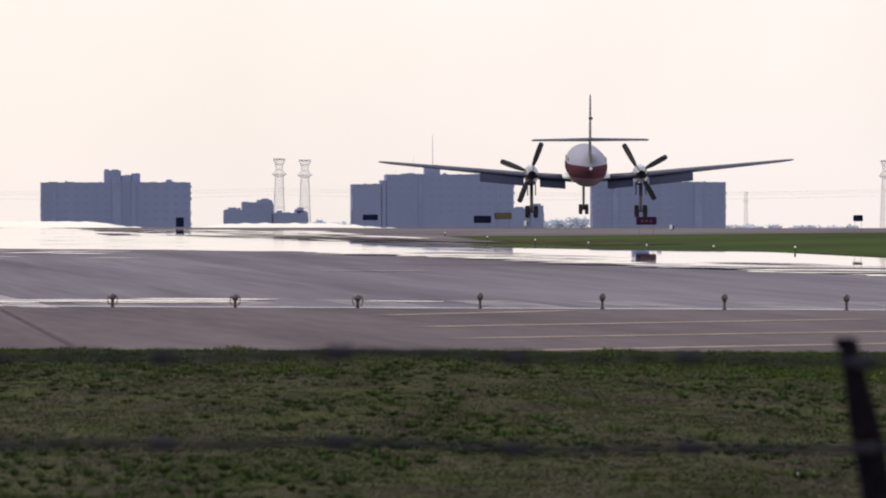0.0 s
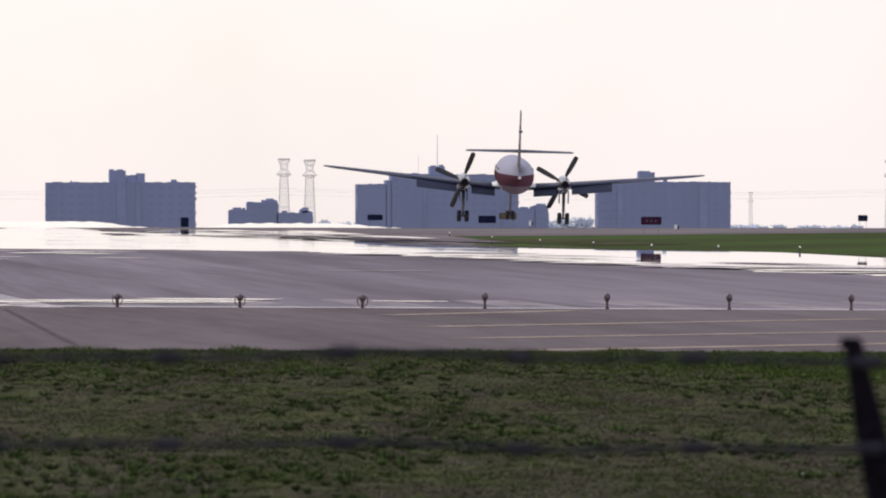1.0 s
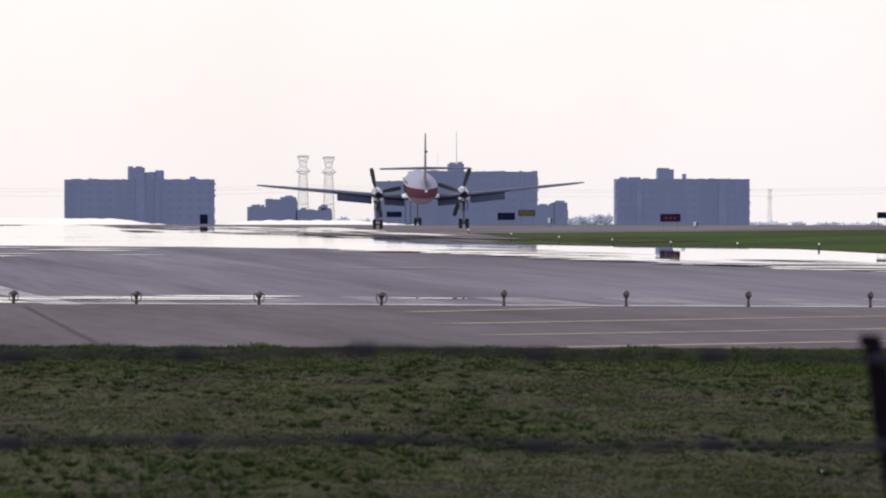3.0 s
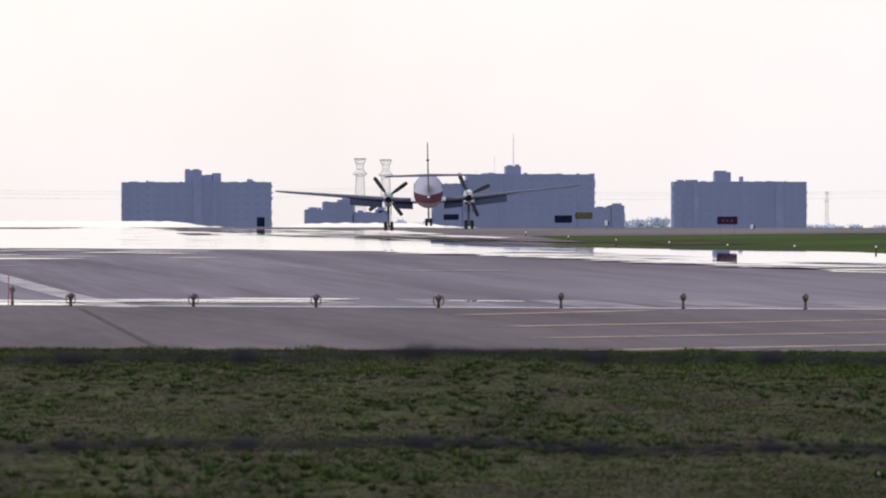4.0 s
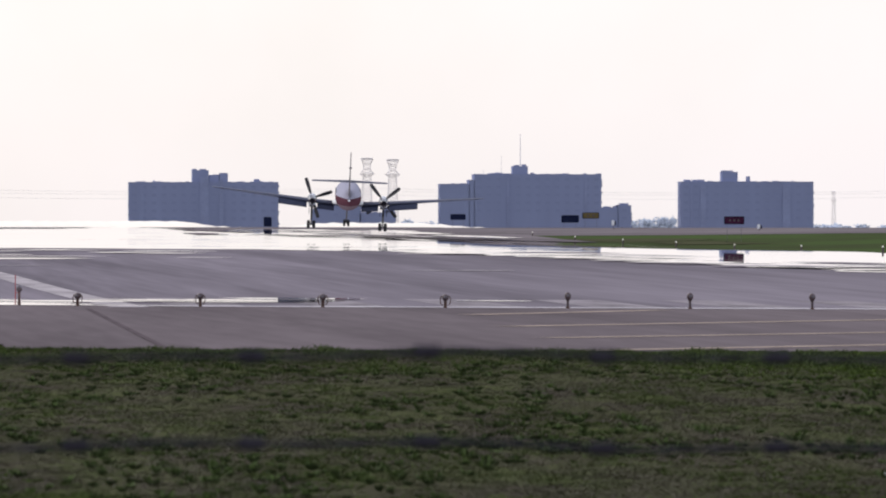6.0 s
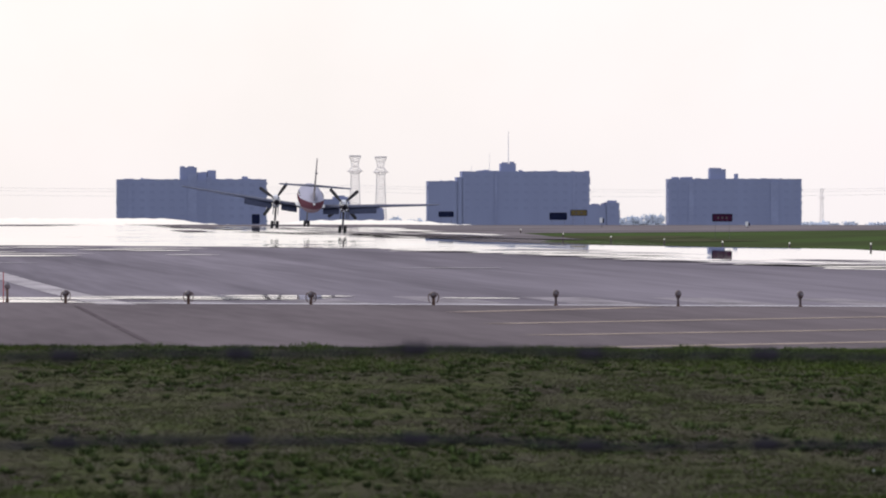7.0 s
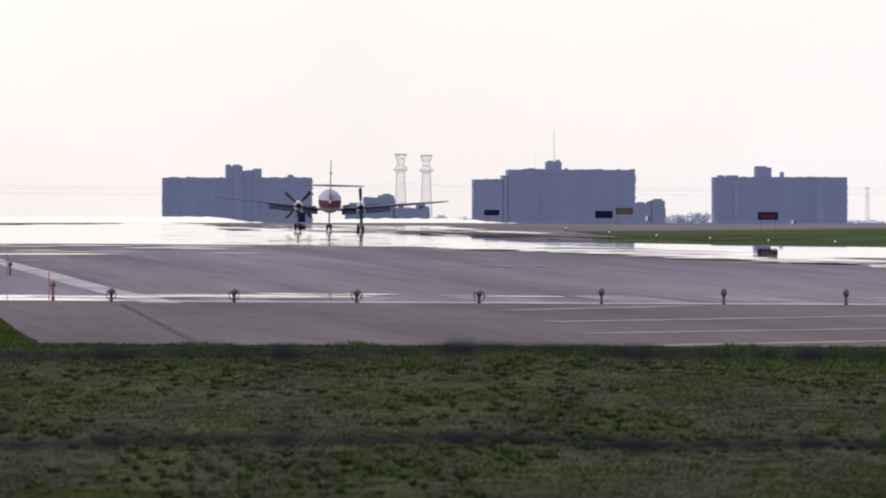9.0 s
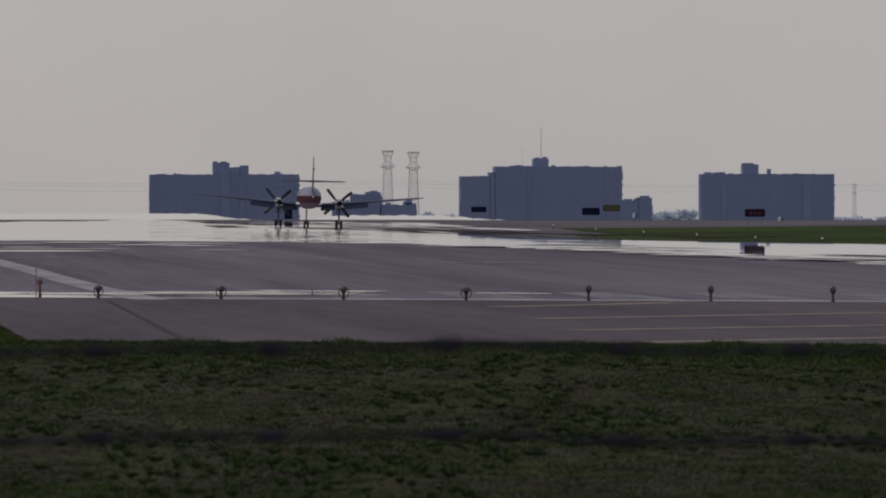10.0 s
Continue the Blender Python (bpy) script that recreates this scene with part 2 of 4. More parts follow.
def terrain():
    xs = [-3000, -1200, -500, -250, -140, -80, -40] + steps(-20, 130, 1.5) + [150, 180, 230, 400, 900, 2000, 3500]
    ys = [-300, -60] + steps(0, 1500, 12) + steps(1550, 2500, 50) + [3000, 4000, 5000, 8000]
    bm = bmesh.new()
    rows = [[bm.verts.new((x, y, lie(x, y))) for x in xs] for y in ys]
    for r, s in zip(rows, rows[1:]):
        for i in range(len(xs) - 1):
            bm.faces.new((r[i], r[i + 1], s[i + 1], s[i]))
    g = part("ground", bm, M["grass"])
    tagged(g, "patchy short grass over flat airfield soil", "ground", kind="structure")
    o = sheet("pavement", steps(219, 330, 6), lambda y: 3.35, lambda y: 75, 24, 0.03, M["pad"], 0.12)
    tagged(o, "grey asphalt blast pad before the runway end", "pavement", kind="structure")
    o = sheet("runway", steps(330, 1330, 8), lambda y: -160, lambda y: 59, 150, 0.03, M["asphalt"])
    tagged(o, "wide grey asphalt runway with faint long tyre streaks", "runway", kind="structure")
    o = sheet("infield", steps(430, 1120, 10), lambda y: 58.3, lambda y: 190, 100, 0.03, M["far_grass"])
    tagged(o, "green mown infield grass beside the runway", "grass", kind="structure")
    o = sheet("verge", steps(1095, 1400, 10), lambda y: 40, lambda y: 260, 150, 0.045, M["earth"])
    tagged(o, "dull grey earth and taxiway beyond the infield", "ground", kind="structure")
    # added mirror sheet for the mirage: reflects the sky at a grazing look
    near = lambda y: float(np.interp(y, [425, 470, 503, 530, 566, 624, 672, 700, 716, 728, 736], [44, 43.2, 40.2, 38.9, 37.4, 33.9, 31, 25, 15, 7, -150]))
    ragged = lambda y: near(y) + 2.6 * noise.noise(Vector((y * 0.11, 0.5, 2.0))) - 0.5
    o = sheet("mirage_sheet", steps(425, 1330, 1.4), ragged, lambda y: 58.6, 140, 0.05, M["mirage_mirror"], 0.0, 0.03)
    tagged(o, "mirror sheet standing in for the mirage of bright sky on the runway", "runway surface", kind="structure")


def far_rise():
    """Added low mirror rises behind the crest, for the mirage below the far buildings."""
    for x0, x1, high in ((-20, 49, lambda x: 1.97 - 0.69 * ease(41, 48.5, x)), (54, 76, lambda x: 1.3 + 0.46 * ease(54, 58, x) * (1 - ease(68, 76, x)))):
        ys = steps(1390, 1480, 10) + [1486, 1500]
        n = 220
        bm = bmesh.new()
        rows = []
        for y in ys:
            row = []
            for i in range(n + 1):
                x = x0 + (x1 - x0) * i / n
                low = lie(x, y) - 0.05
                crest = high(x) + 0.12 * noise.noise(Vector((x * 0.9, 2.0, x0))) + 0.05 * noise.noise(Vector((x * 0.3, 5.0, x0)))
                up = min(1.0, (y - 1390) / 90) if y <= 1480 else max(0.0, 1 - (y - 1480) / 18)
                row.append(bm.verts.new((x, y, low + max(0.0, crest - low) * up)))
            rows.append(row)
        for r, q in zip(rows, rows[1:]):
            for i in range(n):
                bm.faces.new((r[i], r[i + 1], q[i + 1], q[i]))
        tagged(part("mirage_rise", bm, M["mirage_mirror"]), "low mirror rise added for the mirage below the far buildings", "ground", kind="structure")


far_rise()

random.seed(7)
FILMS = tuple((y, y + random.uniform(2.5, 7), x, x + random.uniform(2, 8)) for y, x in ((random.uniform(600, 700), random.uniform(4, 34)) for _ in range(7)))
FILMS += tuple((y, y + random.uniform(3, 6), x, x + random.uniform(1.2, 4.5)) for y, x in ((random.uniform(640, 712), random.uniform(1, 24)) for _ in range(13)))
# broken shine at the runway end, solid at its corner and thinning out across
NEAR = ((331, 340, 0.5, 6.9), (329.5, 330.8, 0.5, 8.0), (340.6, 351, 0.5, 5.4), (343, 349, 5.0, 10.0), (594, 606, 5.5, 12.7), (538, 541, 6.2, 10.2), (500, 504, 23.2, 27.2), (352, 355, 17.4, 19.6))
NEAR += tuple((y, y + random.uniform(2.6, 5.6), x, x + random.uniform(1.5, 4.6)) for y, x in ((random.uniform(341.2, 356), random.uniform(5.5, 13)) for _ in range(11)))
# broken streaks along the near edge of the mirage sheet
EDGE = ((430, 44.0), (490, 42.5), (530, 39.3), (566, 37.6), (624, 33.9), (660, 28))
STREAKS = []
for _ in range(16):
    y = random.uniform(520, 655)
    x = float(np.interp(y, [e[0] for e in EDGE], [e[1] for e in EDGE]))
    STREAKS.append((y, y + random.uniform(6, 12), x - random.uniform(1, 3.5), x + 1.5))
GAPS = []
for _ in range(20):
    y = random.uniform(480, 640)
    x = float(np.interp(y, [e[0] for e in EDGE], [e[1] for e in EDGE])) + random.uniform(-0.6, 3.5)
    GAPS.append((y, y + random.uniform(4, 9), x, x + random.uniform(2.5, 6)))


def lens_strip(name, ya, yb, left, right, lift, mat):
    """A streak across the runway that tapers to both ends, with ragged sides."""
    yc, h, xc, w = (ya + yb) / 2, (yb - ya) / 2, (left + right) / 2, (right - left) / 2
    half = lambda y: w * math.sqrt(max(0.0, 1 - ((y - yc) / h) ** 2))
    return sheet(name, steps(ya, yb, 0.6), lambda y: xc - half(y) + 0.5 * w * noise.noise(Vector((y * 0.7, ya, 0))),
                 lambda y: xc + half(y) + 0.5 * w * noise.noise(Vector((y * 0.7, ya, 5))) + 0.02, 12, lift, mat)


def dry_patches():
    o = sheet("verge", steps(1165, 1335, 5), lambda y: -150, lambda y: 27 - 9 * ease(1230, 1165, y) + 5 * noise.noise(Vector((y * 0.05, 2, 2))), 80, 0.09, M["earth"])
    tagged(o, "dull grey earth at the crest of the field", "ground", kind="structure")
    # dull patches set in the mirage; the last imitates a sign's reflection
    for ya, yb, left, right in ((985, 1030, 29.5, 31.6), (975, 985, 33, 36), (800, 818, 40.5, 43.0)):
        o = sheet("mirage_gap", steps(ya, yb, 2), lambda y: left + 0.8 * noise.noise(Vector((y * 0.2, 1, ya))), lambda y: right + noise.noise(Vector((y * 0.2, 3, ya))), 8, 0.09, M["earth"])
        tagged(o, "small dull patch that breaks the mirage sheet", "runway surface", kind="structure")
    o = sheet("mirage_gap", steps(990, 1330, 5), lambda y: 47 - 14 * ease(990, 1100, y) + 4 * noise.noise(Vector((y * 0.045, 1.5, 0))), lambda y: 60 + 0.6 * noise.noise(Vector((y * 0.05, 4.5, 0))), 40, 0.085, M["earth"])
    tagged(o, "dull tarmac beside the mirage sheet", "runway surface", kind="structure")
    for k, (ya, yb, left, right) in enumerate(GAPS):
        o = lens_strip("mirage_gap", ya, yb, left, right, 0.12 + 0.002 * k, M["asphalt"])
        tagged(o, "narrow dull streak breaking the mirage sheet", "runway surface", kind="structure")
    rng = random.Random(21)
    for k in range(26):
        y, x = rng.uniform(940, 1130), rng.uniform(33, 50)
        o = lens_strip("mirage_streak", y, y + rng.uniform(18, 42), x, x + rng.uniform(2, 9), 0.115 + 0.002 * k, M["mirage_mirror"])
        tagged(o, "thin streak laid on the tarmac as mirage shine", "runway surface", kind="structure")
    for k in range(16):
        y, x = rng.uniform(900, 1000), rng.uniform(37, 52)
        o = lens_strip("mirage_gap", y, y + rng.uniform(14, 34), x, x + rng.uniform(1.5, 6), 0.17 + 0.002 * k, M["earth"])
        tagged(o, "narrow dull streak breaking the mirage sheet", "runway surface", kind="structure")
    for k in range(12):
        y, x = rng.uniform(940, 1070), rng.uniform(58.5, 66)
        o = lens_strip("dry_grass_patch", y, y + rng.uniform(16, 40), x, x + rng.uniform(3, 9), 0.045 + 0.002 * k, M["brown_grass"])
        tagged(o, "dry brownish patch in the infield grass", "grass", kind="structure")
    # thin broken shine of the mirage, laid on in strips, many near the runway end
    for k, (ya, yb, left, right) in enumerate(NEAR + FILMS + tuple(STREAKS)):
        lift = 0.042 + 0.0012 * k
        if ya > 341:
            # from 480 to 545 m the sky's shine is painted in matte white
            o = lens_strip("mirage_streak", ya, yb, left, right, lift, M["white_line"] if 480 < ya < 545 else M["mirage_mirror"])
        else:
            o = sheet("mirage_streak", steps(ya, yb, 0.7), lambda y: left + 1.2 * noise.noise(Vector((y * 0.8, ya, 0))), lambda y: right + 2.5 * noise.noise(Vector((y * 0.9, ya, 5))), 12, lift, M["mirage_mirror"])
        tagged(o, "thin streak laid on the tarmac as mirage shine", "runway surface", kind="structure")
    for k in range(7):
        xr = 11.1 + 3.55 * k
        o = sheet("threshold_stripe", steps(328.6, 361, 4), lambda y: xr - 1.8, lambda y: xr, 3, 0.034, M["old_white"])
        tagged(o, "faded white threshold stripe on the runway", "marking", "threshold stripes", kind="structure")


def stripe(name, pts, width, mat, label, along=True):
    """A painted line through plan points; width across it."""
    bm = bmesh.new()
    for (x0, y0), (x1, y1) in zip(pts, pts[1:]):
        n = max(2, int(math.hypot(x1 - x0, y1 - y0) / 4))
        d = Vector((x1 - x0, y1 - y0)).normalized()
        nx, ny = -d.y * width / 2, d.x * width / 2
        prev = None
        for i in range(n + 1):
            x, y = x0 + (x1 - x0) * i / n, y0 + (y1 - y0) * i / n
            pair = [bm.verts.new((x + nx, y + ny, lie(x + nx, y + ny) + 0.038)), bm.verts.new((x - nx, y - ny, lie(x - nx, y - ny) + 0.038))]
            if prev:
                bm.faces.new((prev[0], prev[1], pair[1], pair[0]))
            prev = pair
    return tagged(part(name, bm, mat), label, "marking", kind="structure")


def markings():
    for a, b in (((15.4, 303), (21.0, 322)), ((14.4, 269.4), (26.0, 297)), ((13.8, 243), (26.0, 268)), ((13.2, 219.6), (24.0, 242))):
        stripe("chevron_line", [a, b], 0.8, M["yellow_line"], "worn yellow chevron line on the blast pad")
    stripe("edge_line", [(8.0, 324), (7.2, 420), (6.4, 560), (6.0, 680)], 0.95, M["white_line"], "worn white runway edge line")
    stripe("threshold_line", [(8.0, 329.3), (62, 330.3)], 3.0, M["bright_line"], "thin pale line across the runway end")
    stripe("tar_seam", [(6.85, 318), (6.05, 221)], 0.13, M["seam"], "dark tar seam between two pavements")


terrain()
dry_patches()
markings()


# ---- threshold and edge lamps ----
def threshold_lamp(hooped):
    lamp = new("runway_lamp")
    part("base", lathe(bmesh.new(), [(-0.03, 0.05), (0.03, 0.05), (0.05, 0.03)], n=12), M["lamp_rust"], lamp)
    part("stem", lathe(bmesh.new(), [(0.04, 0.05), (0.12, 0.045), (0.24, 0.04)] if hooped else [(0.04, 0.03), (0.28, 0.036)], n=10), M["lamp_rust"] if hooped else M["lamp_body"], lamp)
    w = 0.1 if hooped else 0.082
    part("head", lathe(bmesh.new(), [(0.21, 0.04), (0.25, w * 0.75), (0.3, w), (0.35, w * 0.98), (0.39, w * 0.78), (0.415, w * 0.4), (0.425, 0.01)], n=16), M["lamp_body"], lamp, smooth=True)
    part("lens", lathe(bmesh.new(), [(-w * 1.06, 0.015), (-w * 1.03, w * 0.35), (-w * 0.9, w * 0.5), (-w * 0.6, w * 0.5)], "y", 14, (0, 0, 0.325)), M["lens"], lamp, "pale glass lens")
    if hooped:
        for s in (-1, 1):
            bm = bmesh.new()
            pts = [(s * 0.07, 0, 0.37), (s * 0.115, 0, 0.35), (s * 0.14, 0, 0.29), (s * 0.142, 0, 0.2), (s * 0.12, 0, 0.12), (s * 0.08, 0, 0.08)]
            for p, q in zip(pts, pts[1:]):
                tube(bm, p, q, 0.014)
            part("cable_hoop", bm, M["lamp_rust"], lamp)
    return tagged(lamp, "low runway end lamp with curved cable hoops" if hooped else "slim low runway end lamp on a stem", "runway lamp", "row of runway end lamps")


def lamps():
    a, b = threshold_lamp(True), threshold_lamp(False)
    first = {True: a, False: b}
    for k in range(-4, 4):
        x, y = 19.02 + 3.055 * k, 327.7
        hooped = k < 0
        m = pose(x, y, lie(x, y) + 0.03, 0, 0, 7 * k)
        if first[hooped]:
            first[hooped].matrix_basis = m @ Matrix.Diagonal((0.9, 0.9, 0.8, 1) if hooped else (1, 1, 0.95, 1))
            first[hooped] = None
        else:
            copy_thing(a if hooped else b, m)
    # edge lamps with red marker sticks
    for x, y in ((5.5, 337.0), (5.75, 440.0)):
        lamp = new("edge_lamp")
        lamp.matrix_basis = pose(x, y, lie(x, y) + 0.03) @ Matrix.Diagonal((0.9, 0.9, 0.92, 1))
        part("stem", lathe(bmesh.new(), [(-0.03, 0.05), (0.05, 0.05), (0.06, 0.035), (0.34, 0.035)], n=10), M["lamp_rust"], lamp)
        part("head", lathe(bmesh.new(), [(0.33, 0.06), (0.38, 0.09), (0.43, 0.08), (0.47, 0.03)], n=12), M["lamp_body"], lamp)
        part("lens", lathe(bmesh.new(), [(0.43, 0.07), (0.46, 0.07), (0.5, 0.03)], n=12), M["lens"], lamp)
        bm = tube(bmesh.new(), (-0.11, 0, -0.03), (-0.11, 0, 0.8), 0.014)
        tube(bm, (-0.11, 0, 0.3), (0, 0, 0.3), 0.01)
        part("marker_stick", bm, M["red_stick"], lamp, "thin red marker stick")
        tagged(lamp, "runway edge lamp with a thin red marker stick", "runway lamp", "edge lamps")
    # far row of lit edge lamps
    first_far = None
    for y in (731, 791, 848, 905, 964, 1024, 1084):
        x = 60.0
        m = pose(x, y, lie(x, y) + 0.03)
        if first_far is None:
            first_far = new("edge_lamp")
            part("stem", lathe(bmesh.new(), [(-0.03, 0.06), (0.3, 0.05)], n=8), M["lamp_body"], first_far)
            part("lens", lathe(bmesh.new(), [(0.3, 0.03), (0.33, 0.045), (0.37, 0.045), (0.4, 0.02)], n=12), M["edge_glow"], first_far, "lit white lamp")
            tagged(first_far, "small lit white runway edge lamp in the grass", "runway lamp", "lit edge lamps")
            first_far.matrix_basis = m
        else:
            copy_thing(first_far, m)


lamps()


# ---- airfield signs ----
def place(px, py, y):
    """Plan place of a bearing and elevation reading at distance y."""
    return (px + 264) / FOCAL * y, EYE.z - (py - 374.6) / FOCAL * y


def sign(x0, x1, top, bottom, y, face, label, bars=3):
    xa, za = place(x0, bottom, y)
    xb, zb = place(x1, top, y)
    s = new("airfield_sign")
    g = lie((xa + xb) / 2, y)
    s.matrix_basis = pose((xa + xb) / 2, y, g)
    w, h0, h1 = (xb - xa) / 2, za - g, zb - g
    part("panel", box(bmesh.new(), -w, w, -0.12, 0.12, h0, h1, 0.04), M["sign_black"], s)
    part("face", box(bmesh.new(), -w + 0.06, w - 0.06, -0.135, -0.1, h0 + 0.05, h1 - 0.05), face, s)
    n = max(1, bars)
    bw = 2 * w * 0.62 / n
    for i in range(bars):
        cx = -w * 0.62 + bw * (i + 0.5)
        part("lettering_bar", box(bmesh.new(), cx - bw * 0.22, cx + bw * 0.22, -0.142, -0.13, h0 + (h1 - h0) * 0.35, h0 + (h1 - h0) * 0.62), M["seam"], s)
    for lx in (-w * 0.7, w * 0.7):
        part("leg", tube(bmesh.new(), (lx, 0, -0.1), (lx, 0, h0 + 0.06), 0.012), M["strut"], s)
    return tagged(s, label, "sign", "airfield signs")


def signs():
    sign(880, 907, 366, 376, 1190, M["sign_black"], "small black airfield sign on short legs", 0)
    sign(1077, 1108, 368, 381, 1230, M["sign_black"], "black airfield location sign on short legs", 0)
    sign(1114, 1144, 363, 374, 1235, M["sign_yellow"], "amber airfield direction sign on legs", 2)
    sign(1366, 1402, 370, 384, 1000, M["sign_red"], "dark red airfield instruction sign on short legs", 3)
    sign(549, 563, 371, 388, 1200, M["sign_black"], "small dark airfield sign seen edge on", 0)
    sign(1752, 1769, 367, 378, 1000, M["sign_black"], "small dark airfield sign on one leg", 0)
    for px, top, bot, y in ((1170, 377, 386, 1180), (1429, 384, 392, 1150)):
        x, z1 = place(px, top, y)
        g = lie(x, y)
        s = new("marker_post")
        s.matrix_basis = pose(x, y, g)
        top, low = z1 - g, place(px, bot, y)[1] - g
        part("board", box(bmesh.new(), -0.2, 0.06, -0.05, 0.05, low, top, 0.03), M["white_box"], s)
        part("back", box(bmesh.new(), 0.065, 0.2, -0.05, 0.05, low, top - 0.08, 0.03), M["sign_black"], s)
        part("leg", tube(bmesh.new(), (0, 0, -0.1), (0, 0, low + 0.05), 0.03), M["strut"], s)
        tagged(s, "small white and dark marker post in the grass", "marker", "marker posts")


signs()


# ---- far buildings ----
FAR = 4600.0


def far_box(bm, px0, px1, top, base=393.0, y0=FAR, depth=16.0):
    xa, za = place(px0, base, FAR)
    xb, zb = place(px1, top, FAR)
    return box(bm, xa, xb, y0, y0 + depth, min(za, lie(xa, FAR)) - 0.2, zb)


def block(name, label, masses, roofs, ribs, floors, dark, masts=()):
    b = new(name)
    for i, (a, c, top) in enumerate(masses):
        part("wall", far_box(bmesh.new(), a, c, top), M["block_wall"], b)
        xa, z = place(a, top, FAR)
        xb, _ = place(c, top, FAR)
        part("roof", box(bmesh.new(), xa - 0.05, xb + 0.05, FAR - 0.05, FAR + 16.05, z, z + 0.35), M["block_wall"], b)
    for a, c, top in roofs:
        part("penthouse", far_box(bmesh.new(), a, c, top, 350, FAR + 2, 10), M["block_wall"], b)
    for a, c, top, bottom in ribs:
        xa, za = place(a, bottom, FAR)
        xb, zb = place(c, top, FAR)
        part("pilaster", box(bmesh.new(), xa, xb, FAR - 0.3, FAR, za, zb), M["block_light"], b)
    # window bands
    a, c, top = masses[-1]
    xa, z1 = place(a, top, FAR)
    xb, _ = place(c, top, FAR)
    win = None
    n = int((xb - xa) / 3.4)
    for f in range(floors):
        for k in range(n):
            x = xa + (xb - xa) * (k + 0.5) / n
            if win is None:
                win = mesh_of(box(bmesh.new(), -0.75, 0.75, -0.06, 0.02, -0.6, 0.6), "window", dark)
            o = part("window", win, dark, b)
            o.location = (x, FAR, z1 - 1.6 - f * 2.75)
    # blocks added along roofs and ends, imitating the ragged edge of heat shimmer
    rng = random.Random(name + str(masses[0][0]))
    for a, c, top in masses + roofs:
        xa, z = place(a, top, FAR)
        xb, _ = place(c, top, FAR)
        x, back = xa, 2.5 if (a, c, top) in roofs else 0.5
        while x < xb - 0.2:
            w = min(rng.uniform(0.5, 2.6), xb - x)
            if rng.random() < 0.6:
                part("shimmer_block", box(bmesh.new(), x, x + w, FAR + back, FAR + back + 5, z - 0.3, z + 0.36 + rng.uniform(0.0, 0.3)), M["block_wall"], b)
            x += w
        z0 = place(a, 391, FAR)[1]
        if (a, c, top) in masses:
            for s, xe in ((-1, xa), (1, xb)):
                for k in range(int((z - z0) / 1.1)):
                    if rng.random() < 0.65:
                        out = rng.uniform(0.1, 0.42)
                        part("shimmer_ledge", box(bmesh.new(), min(xe, xe + s * out), max(xe, xe + s * out), FAR + 1, FAR + 6, z0 + k * 1.1, z0 + k * 1.1 + rng.uniform(0.5, 1.05)), M["block_wall"], b)
    for px, top, bottom in masts:
        x, z1 = place(px, top, FAR)
        _, z0 = place(px, bottom, FAR)
        part("mast", tube(bmesh.new(), (x, FAR + 6, z0 - 3), (x, FAR + 6, z1), 0.17 if top < 240 else 0.07, 0.08 if top < 240 else 0.04), M["wire"], b)
    return tagged(b, label, "building", "far apartment blocks")


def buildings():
    block("apartment_building", "long apartment block, hazed grey-blue, with a stepped roof house",
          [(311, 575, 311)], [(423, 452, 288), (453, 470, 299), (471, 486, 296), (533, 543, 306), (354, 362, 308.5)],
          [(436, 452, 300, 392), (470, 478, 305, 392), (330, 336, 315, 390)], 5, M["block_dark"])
    block("apartment_building", "wide apartment block, hazed grey-blue, with roof house and mast",
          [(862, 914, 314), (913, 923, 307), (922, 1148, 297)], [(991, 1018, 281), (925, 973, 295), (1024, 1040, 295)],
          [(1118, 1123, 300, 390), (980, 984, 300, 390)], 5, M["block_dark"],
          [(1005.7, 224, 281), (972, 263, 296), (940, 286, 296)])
    block("apartment_building", "apartment block, hazed grey-blue, with a small roof house",
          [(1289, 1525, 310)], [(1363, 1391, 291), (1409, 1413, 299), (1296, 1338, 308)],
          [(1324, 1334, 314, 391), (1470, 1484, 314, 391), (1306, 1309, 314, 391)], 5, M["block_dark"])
    block("office_building", "low building, hazed grey-blue, beside the apartment block",
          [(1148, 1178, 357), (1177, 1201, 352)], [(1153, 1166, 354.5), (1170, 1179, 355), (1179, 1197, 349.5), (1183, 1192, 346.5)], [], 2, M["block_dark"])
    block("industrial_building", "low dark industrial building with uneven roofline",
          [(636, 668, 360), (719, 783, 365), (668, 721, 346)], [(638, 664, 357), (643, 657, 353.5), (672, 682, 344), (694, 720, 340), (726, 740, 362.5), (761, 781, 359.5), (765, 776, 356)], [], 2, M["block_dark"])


buildings()


